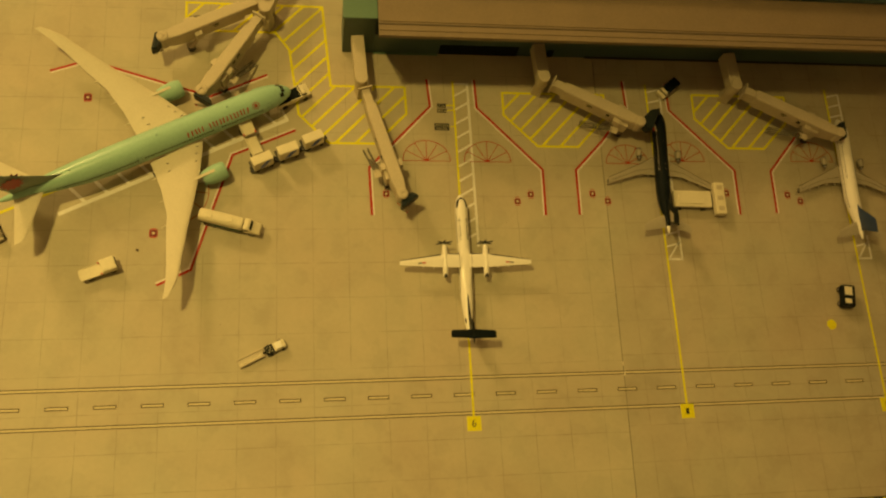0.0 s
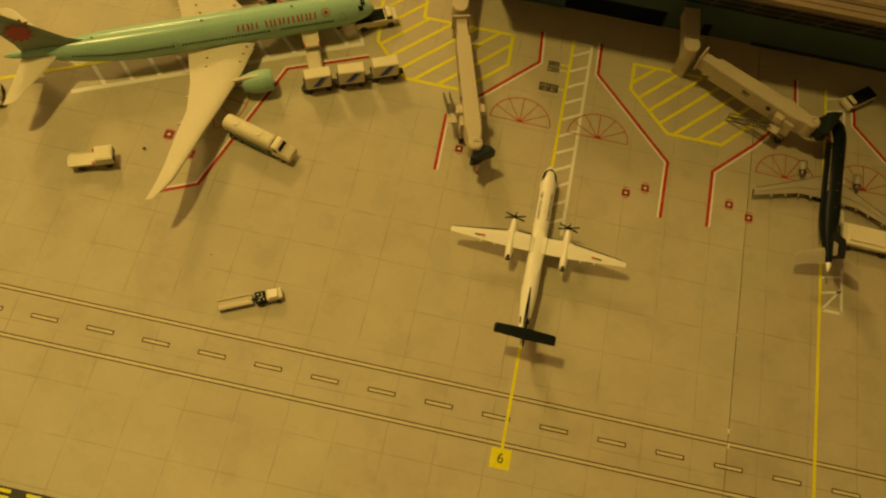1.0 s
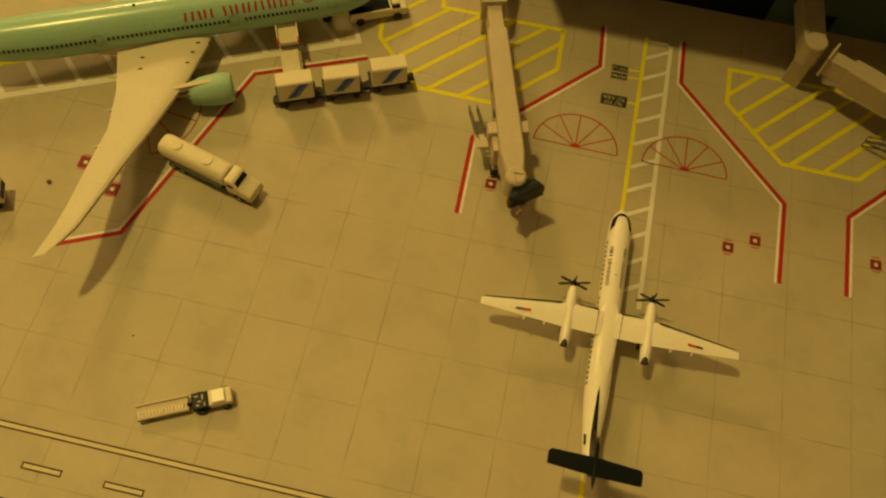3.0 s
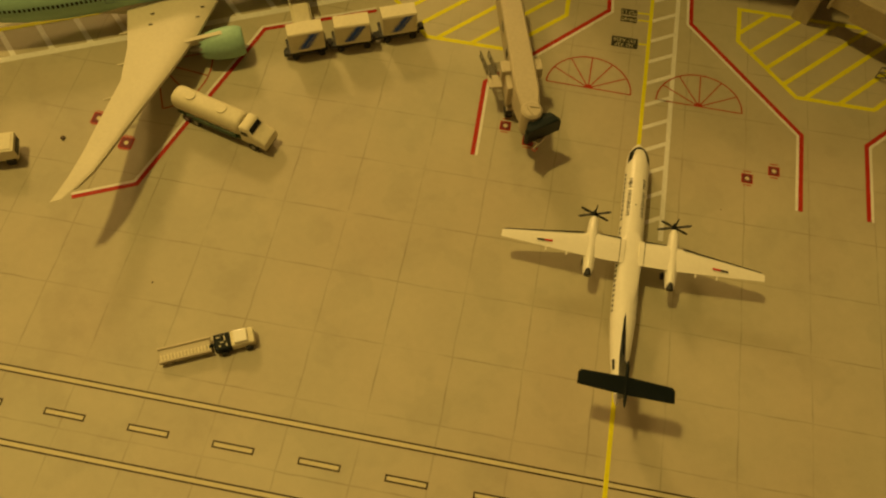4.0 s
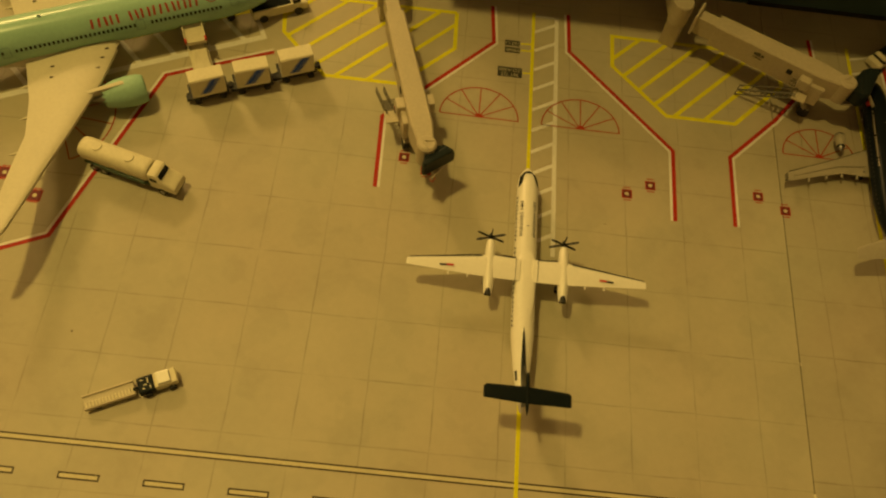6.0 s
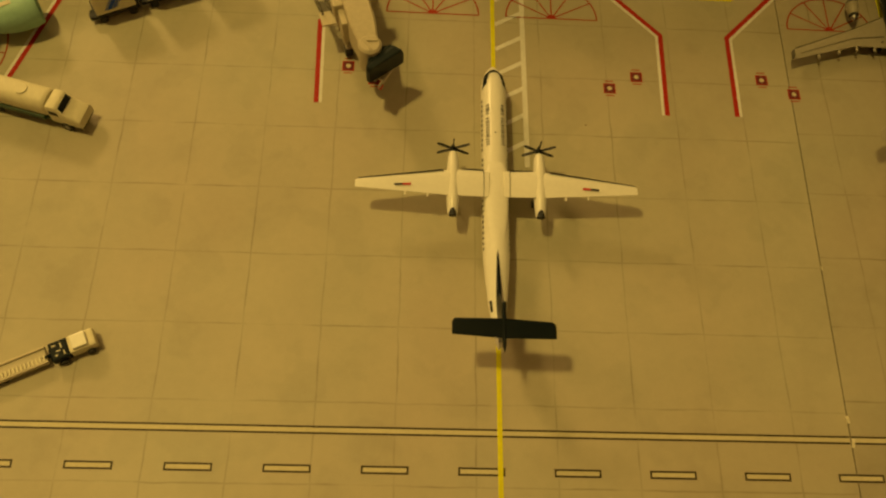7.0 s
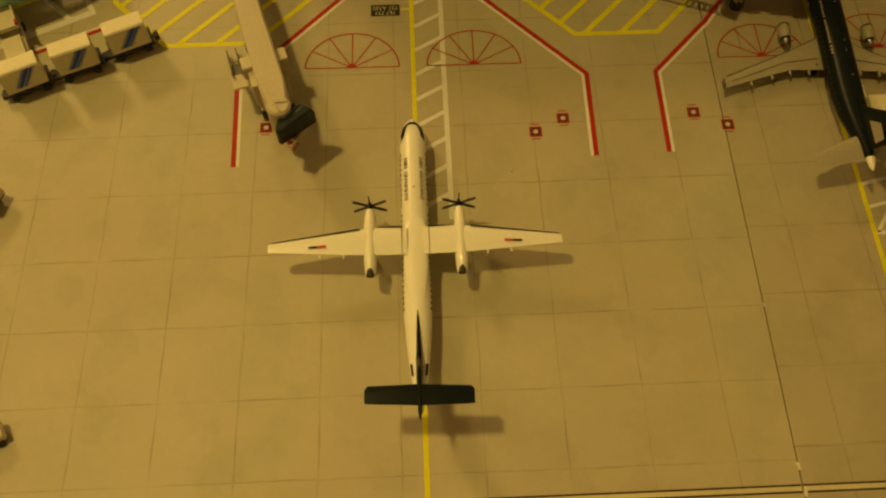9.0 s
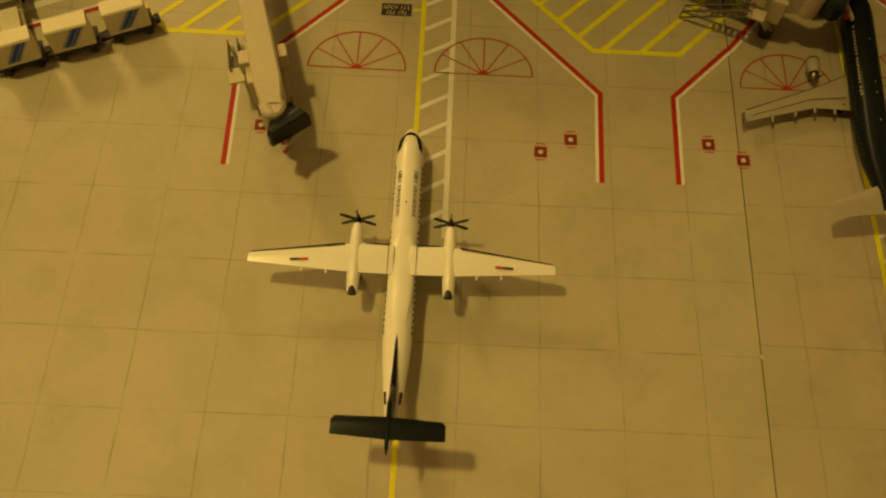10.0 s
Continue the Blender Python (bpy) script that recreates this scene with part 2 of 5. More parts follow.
class Hull:
    """A body of revolution with stations (y, half width, half height, centre height)."""

    def __init__(self, stations):
        self.s = stations

    def at(self, y):
        s = sorted(self.s)
        ys = [a[0] for a in s]
        return [float(np.interp(y, ys, [a[k] for a in s])) for k in (1, 2, 3)]

    def spot(self, y, th, off=0.0):
        rx, rz, zc = self.at(y)
        return ((rx + off) * math.sin(th), y, zc + (rz + off) * math.cos(th))

    def mesh(self, seg=28):
        return loft(bm_new(), [[(rx * math.sin(k * math.tau / seg), y, zc + rz * math.cos(k * math.tau / seg)) for k in range(seg)] for y, rx, rz, zc in self.s])

    def patch(self, bm, y0, y1, t0, t1, off=0.012, n=4, m=1, lean=0.0):
        """A decal on the skin between two stations and two angles (degrees from the top)."""
        grid = [[bm.verts.new(self.spot(y0 + (y1 - y0) * i / m + lean * j / n, radians(t0 + (t1 - t0) * j / n), off)) for j in range(n + 1)] for i in range(m + 1)]
        for i in range(m):
            for j in range(n):
                bm.faces.new((grid[i][j], grid[i + 1][j], grid[i + 1][j + 1], grid[i][j + 1]))
        return bm


def foil(bm, sections):
    """A wing through sections (x, leading y, trailing y, z, thickness), upright if fin is built by swapping axes."""
    rings = []
    for x, le, te, z, thick in sections:
        c = le - te
        ring = []
        for f, h in ((0, 0), (0.04, 0.45), (0.15, 0.85), (0.35, 1), (0.65, 0.62), (1, 0.06), (1, -0.06), (0.65, -0.3), (0.35, -0.5), (0.15, -0.5), (0.04, -0.3)):
            ring.append((x, le - f * c, z + h * thick / 2))
        rings.append(ring)
    return loft(bm, rings)


def fin(bm, sections):
    """An upright tail through sections (z, leading y, trailing y, half thickness)."""
    rings = []
    for z, le, te, half in sections:
        c = le - te
        rings.append([(h * half, le - f * c, z) for f, h in ((0, 0), (0.1, 0.6), (0.35, 1), (0.7, 0.6), (1, 0.08), (1, -0.08), (0.7, -0.6), (0.35, -1), (0.1, -0.6))])
    return loft(bm, rings)


# ---- printed markings ----
def strip(bm, p, q, w, z):
    p, q = Vector((p[0], p[1])), Vector((q[0], q[1]))
    d = (q - p).normalized()
    s = Vector((-d.y, d.x)) * w / 2
    bm.faces.new([bm.verts.new((v.x, v.y, z)) for v in (p - s, q - s, q + s, p + s)])


def band(bm, pts, w, off, z):
    """A bent line of width w, set off to its left by off, with mitred corners."""
    pts = [Vector(p) for p in pts]
    sides = []
    for k, p in enumerate(pts):
        ways = [(pts[i + 1] - pts[i]).normalized() for i in (k - 1, k) if 0 <= i < len(pts) - 1]
        n = sum((Vector((-d.y, d.x)) for d in ways), Vector((0, 0))).normalized()
        k2 = 1 / max(0.3, n.dot(Vector((-ways[0].y, ways[0].x))))
        sides.append([p + n * k2 * (off + h) for h in (-w / 2, w / 2)])
    rows = [[bm.verts.new((v.x, v.y, z)) for v in side] for side in sides]
    for a, b in zip(rows, rows[1:]):
        bm.faces.new((a[0], b[0], b[1], a[1]))


def hatch(bm, poly, slope, gap, w, z, start=0.0):
    """Stripes at slope degrees across a polygon."""
    d = Vector((math.cos(radians(slope)), math.sin(radians(slope))))
    n = Vector((-d.y, d.x))
    poly = [Vector(p) for p in poly]
    lo, hi = min(p.dot(n) for p in poly), max(p.dot(n) for p in poly)
    k = lo + gap * (0.5 + start)
    while k < hi:
        cuts = []
        for a, b in zip(poly, poly[1:] + poly[:1]):
            u, v = a.dot(n) - k, b.dot(n) - k
            if u * v < 0:
                cuts.append((a + (b - a) * u / (u - v)).dot(d))
        cuts.sort()
        for s, e in zip(cuts[::2], cuts[1::2]):
            strip(bm, n * k + d * s, n * k + d * e, w, z)
        k += gap


Z1, Z2, Z3 = 0.004, 0.007, 0.010


def boundary(pts, inner, parent):
    """A red stand boundary with a white line along its inner side."""
    bm = bm_new()
    band(bm, pts, 0.135, 0, Z2)
    flat("red_line", bm, RED, parent, "red painted stand boundary line")
    bm = bm_new()
    band(bm, pts, 0.095, inner * 0.108, Z1)
    flat("white_line", bm, PALE, parent, "white painted line beside the red boundary")


def ladder(x, y0, y1, parent, lean=0.46, gap=0.89):
    """The white ladder marking right of a lead-in line."""
    bm = bm_new()
    strip(bm, (x + 0.88, y0), (x + 0.86, y1), 0.14, Z1)
    strip(bm, (x + 0.06, y1 - 0.05), (x + 0.92, y1 - 0.05), 0.10, Z1)
    y = 7.37
    while y > y0:
        strip(bm, (x + 0.06, y), (x + 0.84, y + lean), 0.13, Z2)
        y -= gap
    flat("ladder_marking", bm, PALE, parent, "white painted ladder marking beside the lead-in line")


def turn_fan(x, y, r, parent, turn=0.0):
    bm = bm_new()
    c, s = math.cos(radians(turn)), math.sin(radians(turn))

    def spot(a, k=1.0):
        u, v = k * r * math.cos(radians(a)), k * r * 0.93 * math.sin(radians(a))
        return (x + u * c - v * s, y + u * s + v * c)

    ring = [spot(180 * k / 36) for k in range(37)]
    band(bm, ring, 0.042, 0, Z2)
    for a in (0, 30, 60, 90, 120, 150, 180):
        strip(bm, (x, y), spot(a), 0.036, Z2)
    bm.faces.new([bm.verts.new((*spot(a, 0.11), Z3)) for a in range(0, 181, 20)])
    flat("fan_marking", bm, FANRED, parent, "thin red half-wheel marking with seven spokes")


def marker(x, y, parent, s=0.34):
    bm = bm_new()
    strip(bm, (x - s / 2, y), (x + s / 2, y), s, Z1)
    for dy in (0.25, -0.24):
        strip(bm, (x - s * 0.36, y + dy), (x + s * 0.36, y + dy), 0.03, Z1)
    m1 = flat("marker_square", bm, RED, parent, "small square ground marker with red rim")
    bm = bm_new()
    strip(bm, (x - s * 0.42, y), (x + s * 0.42, y), s * 0.84, Z2)
    flat("marker_field", bm, DARKRED, m1)
    bm = bm_new()
    bm.faces.new([bm.verts.new((x + 0.07 * math.cos(a * 0.5236), y + 0.07 * math.sin(a * 0.5236), Z3)) for a in range(12)])
    flat("marker_dot", bm, PALE_YELLOW, m1)


PALE_YELLOW = paint("pale_yellow_print", (0.58, 0.52, 0.32), 0.5, gloss=0.18)


def square_end(x, y, parent, number=""):
    bm = bm_new()
    strip(bm, (x - 0.38, y), (x + 0.38, y), 0.76, Z2)
    sq = flat("yellow_square", bm, YELLOW, parent, "yellow painted square at the lead-in line's end")
    if number:
        letters(number, x, y, 0.55, 0, sq, INK, Z3, label="black stand number")
        return
    bm = bm_new()
    strip(bm, (x - 0.09, y), (x + 0.09, y), 0.30, Z3)
    flat("dark_bar", bm, INK, sq)


def letters(text, x, y, size, turn, parent, material, z, name="lettering", label="small pale numbers, upside down"):
    cur = bpy.data.curves.new(name, "FONT")
    cur.body, cur.size, cur.align_x, cur.align_y = text, size * U, "CENTER", "CENTER"
    cur.materials.append(material)
    ob = new(name, cur)
    ob.matrix_basis = pose(x * U, y * U, z * U, 0, 0, turn)
    ob.parent = parent
    return tagged(ob, label)


# ---- setting: room, table, mat ----
def room():
    # room shell out of view, pale to lift the shadows by bounce
    bm = bm_new()
    box(bm, (0, 0, -77), (460, 460, 4))
    part("floor", bm, FLOORWOOD, None, "plain pale wooden floor, unseen, bounces fill light")["kind"] = "structure"
    for k, (c, s) in enumerate((((0, 232, 100), (472, 8, 350)), ((0, -232, 100), (472, 8, 350)), ((232, 0, 100), (8, 456, 350)), ((-232, 0, 100), (8, 456, 350)))):
        bm = bm_new()
        box(bm, c, s)
        part(("wall_north", "wall_south", "wall_east", "wall_west")[k], bm, PLASTER, None, "plain warm beige wall, unseen, bounces fill light")["kind"] = "structure"
    bm = bm_new()
    box(bm, (0, 0, 278), (472, 472, 6))
    part("ceiling", bm, PLASTER, None, "plain warm beige ceiling, unseen, bounces fill light")["kind"] = "structure"
    t = thing("display_table", 0, 0, -75, 0, "dark wooden table under the airport mat", "table")
    bm = bm_new()
    box(bm, (0, 0, 73.2), (112, 74, 3), bevel=0.3)
    part("tabletop", bm, TABLE, t)
    for sx in (-50, 50):
        for sy in (-32, 32):
            bm = bm_new()
            box(bm, (sx, sy, 35.85), (5, 5, 71.7), bevel=0.2)
            part("leg", bm, TABLE, t)


room()


def sheet(name, outline, material, label):
    bm = bm_new()
    top = [bm.verts.new((x, y, 0)) for x, y in outline]
    low = [bm.verts.new((x, y, -0.3)) for x, y in outline]
    bm.faces.new(top)
    bm.faces.new(low[::-1])
    for k in range(len(top)):
        j = (k + 1) % len(top)
        bm.faces.new((top[k], low[k], low[j], top[j]))
    ob = part(name, bm, material, None, label)
    ob["kind"] = "structure"
    return ob


def seam(y):
    return 8.53 + 0.016 * y


ground = sheet("ground", [(-48, -26), (seam(-26), -26), (seam(30), 30), (-48, 30)], CONCRETE, "beige printed concrete apron mat with slab joints")
ground_b = sheet("ground_east", [(seam(-26) + 0.032, -26), (48, -26), (48, 30), (seam(30) + 0.032, 30)], CONCRETE_B, "second beige printed apron mat, butted at a seam")

PITCH = 11.85
SHEET2 = -0.35  # the second mat lies slightly turned


def east(x, y):
    """A place of the first stand carried to the same place of the next one on the second mat."""
    a = radians(SHEET2)
    return (11.80 + x * math.cos(a) - y * math.sin(a), 0.06 + x * math.sin(a) + y * math.cos(a))


def stand(parent, put, first):
    boundary([put(4.89, -0.04), put(4.95, 2.75), put(1.34, 6.63), put(1.29, 8.4)], 1, parent)
    if first:
        boundary([put(-4.94, 0.0), put(-5.02, 2.82), put(-1.41, 6.66), put(-1.54, 8.4)], -1, parent)
    bm = bm_new()
    strip(bm, put(0, -11.3), put(0, 8.3), 0.125, Z3)
    flat("lead_in_line", bm, YELLOW, parent, "yellow painted lead-in line")


stand(ground, lambda x, y: (x, y), True)
ladder(0.0, -1.85, 8.2, ground)
turn_fan(-1.76, 3.25, 1.35, ground, -0.6)
turn_fan(1.75, 3.22, 1.35, ground, -0.3)
for mx, my in ((3.31, 0.81), (4.11, 1.23), (-3.36, 0.83), (-4.12, 1.26), (7.77, 1.28)):
    marker(mx, my, ground)
marker(8.65, 0.83, ground)
square_end(0, -11.44, ground, "6")
# the next stand's western boundary runs over the seam
boundary([(6.89, 0.0), (6.94, 2.75), (8.605, 4.478)], -1, ground)
stand(ground_b, east, False)
boundary([(8.615, 4.455), east(-1.38, 6.75), east(-1.45, 8.5)], -1, ground_b)
boundary([east(7.22, 0.05), east(7.28, 2.73), east(10.5, 6.4)], -1, ground_b)
fx, fy = east(-1.76, 3.5)
turn_fan(fx + 0.06, fy - 0.40, 1.28, ground_b, SHEET2)
fx, fy = east(1.76, 3.5)
turn_fan(fx, fy - 0.2, 1.36, ground_b, SHEET2)
fx, fy = east(10.1, 3.4)
turn_fan(fx, fy, 1.36, ground_b, SHEET2)
for mx, my in ((3.4, 0.9), (4.2, 1.3), (8.1, 1.22), (8.86, 0.82)):
    marker(*east(mx, my), ground_b)
for k in (0, 1):
    gx, gy = east(PITCH * k, -11.3)
    square_end(gx, gy, ground_b)
bm = bm_new()
strip(bm, east(PITCH, -11.3), east(PITCH, 8.3), 0.125, Z3)
flat("lead_in_line", bm, YELLOW, ground_b, "yellow painted lead-in line")
for k in (0, 1):
    bm = bm_new()
    strip(bm, east(PITCH * k + 0.9, -2.76), east(PITCH * k + 0.86, 8.0), 0.12, Z1)
    y = 7.8
    while y > -2.4:
        strip(bm, east(PITCH * k + 0.06, y), east(PITCH * k + 0.86, y + 0.2), 0.10, Z1)
        y -= 0.70
    strip(bm, east(PITCH * k + 0.06, -2.76), east(PITCH * k + 0.95, -2.76), 0.12, Z1)
    strip(bm, east(PITCH * k + 0.1, -2.75), east(PITCH * k + 0.85, -1.7), 0.10, Z1)
    flat("ladder_marking", bm, PALE, ground_b, "white painted ladder marking beside the lead-in line")


def hatched(poly, parent, slope, gap, start=0.0, rim=None):
    bm = bm_new()
    band(bm, rim or poly + poly[:1], 0.15, 0, Z1)
    hatch(bm, poly, slope, gap, 0.15, Z2, start)
    flat("hatched_area", bm, YELLOW, parent, "yellow painted hatched no-parking area")


west = [(8.86, 7.62), (2.93, 7.62), (2.91, 6.2), (4.80, 4.22), (7.23, 4.21), (8.82, 5.87)]
hatched(west, ground, 46, 0.785, 0.5, west)
bm = bm_new()
band(bm, [(8.87, 5.90), (9.12, 6.14), (9.14, 7.62), (8.92, 7.62)], 0.15, 0, Z1)
flat("hatched_area_rim", bm, YELLOW, ground_b, "yellow painted edge of the hatched area")
hatched([east(2.93, 7.7), east(2.91, 6.1), east(4.8, 4.2), east(7.1, 4.2), east(9.0, 6.1), east(9.0, 7.7)], ground_b, 46, 0.785, 0.5)
hatched([(-2.84, 7.86), (-2.80, 6.16), (-4.64, 4.28), (-7.20, 4.28), (-8.88, 6.02), (-9.40, 10.1), (-10.2, 11.2), (-15.2, 11.2), (-15.2, 13.0), (-7.5, 13.0), (-7.08, 7.84)], ground, 46, 0.81, 0.5)

# aircraft-type plates beside the lead-in line
for px, py, w, h, text in ((-0.74, 6.72, 0.54, 0.26, "757 L3"), (-0.73, 6.40, 0.54, 0.26, "MD80"), (-0.78, 5.37, 0.86, 0.44, "767 737\n727 A320")):
    bm = bm_new()
    strip(bm, (px - w / 2, py), (px + w / 2, py), h, Z1)
    plate = flat("type_plate", bm, INK, ground, "black printed plate with aircraft numbers")
    letters(text, px, py, 0.19, 180, plate, PALE_YELLOW, Z2)
    bm = bm_new()
    strip(bm, (px + w / 2 + 0.03, py + 0.02), (-0.06, py + 0.04), 0.07, Z1)
    flat("yellow_tick", bm, YELLOW, ground)


def taxiway(parent, x0, x1, first):
    for y in (-9.05, -10.91):
        for dy, w, mat in ((0.075, 0.045, TAXI_INK), (-0.075, 0.045, TAXI_INK), (0, 0.105, PALE_YELLOW)):
            bm = bm_new()
            strip(bm, (x0, y + dy), (x1, y + dy), w, Z1 if mat is TAXI_INK else Z1)
            flat("taxiway_edge_line", bm, mat, parent)
    x = first
    while x < x1:
        if x > x0:
            bm = bm_new()
            strip(bm, (x, -9.94), (x + 1.09, -9.94), 0.19, Z1)
            dash = flat("taxiway_dash", bm, TAXI_INK, parent)
            bm = bm_new()
            strip(bm, (x + 0.045, -9.94), (x + 1.045, -9.94), 0.10, Z2)
            flat("dash_field", bm, PALE_YELLOW, dash)
        x += 2.23


taxiway(ground, -46, seam(-10), -14.36 - 2.23 * 14)
taxiway(ground_b, seam(-10) + 0.04, 46, -14.36)
for parent, x0, x1 in ((ground, -46, seam(-16)), (ground_b, seam(-16) + 0.05, 46)):
    bm = bm_new()
    strip(bm, (x0, -16.43), (x1, -16.43), 0.50, Z1)
    edge = flat("striped_border", bm, INK, parent, "black border band with paired yellow bars")
    bm = bm_new()
    x = x0 + 0.3
    while x < x1 - 0.8:
        for dy in (-0.115, 0.115):
            strip(bm, (x, -16.43 + dy), (x + 0.56, -16.43 + dy), 0.12, Z2)
        x += 1.13
    flat("yellow_bars", bm, YELLOW, edge)

# the slanted widebody stand
boundary([(-16.13, -3.80), (-14.45, -3.0), (-12.45, 3.5), (-9.05, 5.04)], 1, ground)
boundary([(-22.25, 8.40), (-20.3, 9.10), (-13.72, 7.02), (-10.64, 8.45)], -1, ground)
HEAD = 25.6
NOSE = (-9.45, 6.94)


RAIL0, RAIL1 = Vector((-21.2, 0.08)), Vector((-9.45, 5.70))
lane = (RAIL1 - RAIL0).normalized()
leftward = Vector((-lane.y, lane.x))
bm = bm_new()
strip(bm, RAIL0 - lane * 6 + leftward * 1.30, RAIL1 + lane * 0.9 + leftward * 1.30, 0.16, Z3)
flat("lead_in_line", bm, YELLOW, ground, "yellow painted lead-in line under the widebody")
bm = bm_new()
strip(bm, RAIL0, RAIL1, 0.22, Z1)
strip(bm, RAIL1 - lane * 0.08, RAIL1 - lane * 0.08 + leftward * 1.1, 0.16, Z2)
for k in range(10):
    base = RAIL1 - lane * (0.75 + 1.2 * k)
    strip(bm, base, base + leftward * 1.25 - lane * 0.45, 0.17, Z2)
flat("ladder_marking", bm, PALE, ground, "white painted ladder marking under the widebody")
turn_fan(-15.44, 1.47, 1.9, ground, -64.4)
for mx, my in ((-15.26, -1.68), (-16.40, -0.98), (-20.18, 6.83)):
    marker(mx, my, ground, 0.42)


# ---- terminal ----
def terminal():
    t = thing("terminal_building", 0, 0, 0, 0, "model airport terminal with green leaning facade and tan roof", "building")
    x0, x1 = -4.6, 44.0

    def slab(name, profile, a, b, mat, label="", at=t):
        bm = bm_new()
        loft(bm, [[(a, y, z) for y, z in profile], [(b, y, z) for y, z in profile]])
        return part(name, bm, mat, at, label)

    low = slab("wall", [(10.12, 0), (10.12, 1.95), (12.5, 1.95), (12.5, 0)], x0, x1, GREEN, "green lower wall")
    slab("glazing", [(10.11, 1.97), (8.30, 4.78), (12.5, 4.78), (12.5, 1.97)], x0, x1, GLASSDARK, "dark glazed facade leaning outwards")
    slab("ledge", [(10.04, 1.88), (10.04, 2.02), (10.3, 2.02), (10.3, 1.88)], x0, x1, GREEN)
    x = x0 + 0.4
    while x < x1:
        slab("mullion", [(10.06, 2.03), (8.285, 4.77), (8.33, 4.77), (10.10, 2.03)], x, x + 0.04, MULLION)
        x += 1.62
    for k in (0.3, 0.62, 0.85):
        y, z = 10.09 - k * 1.81, 1.97 + k * 2.81
        slab("transom", [(y - 0.035, z), (y - 0.035, z + 0.035), (y + 0.05, z + 0.035), (y + 0.05, z)], x0, x1, MULLION)
    roof = slab("roof", [(8.14, 4.80), (8.14, 5.06), (11.2, 5.06), (11.2, 4.80)], x0 - 0.05, x1, ROOF, "tan flat roof with grooved edge")
    for y in (8.42, 8.78, 8.95):
        slab("roof_rib", [(y, 5.062), (y + 0.02, 5.10), (y + 0.07, 5.10), (y + 0.09, 5.062)], x0 - 0.05, x1, ROOF if y != 8.78 else ROOFLINE, at=roof)
    slab("parapet", [(11.2, 4.80), (11.2, 5.3), (11.5, 5.3), (11.5, 4.80)], x0, x1, GREEN)
    slab("back_wall", [(11.52, 4.8), (11.52, 5.9), (13.4, 5.9), (13.4, 0), (12.52, 0), (12.52, 4.8)], x0, x1, GREENTOP)
    for a, b, high in ((-0.75, 3.95, 1.0), (5.75, 6.15, 0.75)):
        slab("doorway", [(10.09, 0.0), (10.09, high), (10.14, high), (10.14, 0.0)], a, b, BLACK, "black vehicle doorway", at=low)
    # black strip in place of the shadow gap at the wall's foot
    slab("shadow_gap_strip", [(10.06, 0.0), (10.06, 0.16), (10.14, 0.16), (10.14, 0.0)], 8.2, x1, RUBBER, "low black strip for the shadow gap along the wall's foot", at=low)
    slab("kerb", [(9.98, 0.0), (9.98, 0.06), (10.1, 0.06), (10.1, 0.0)], x0, -0.8, GREENTOP)
    tower = bm_new()
    box(tower, (-5.5, 10.9, 1.75), (1.8, 1.7, 3.5), bevel=0.04)
    tw = part("corner_tower", tower, GREEN, t, "green corner tower")
    tower = bm_new()
    box(tower, (-5.5, 11.0, 3.56), (1.9, 1.9, 0.12), bevel=0.03)
    part("tower_top", tower, GREENTOP, tw)


terminal()


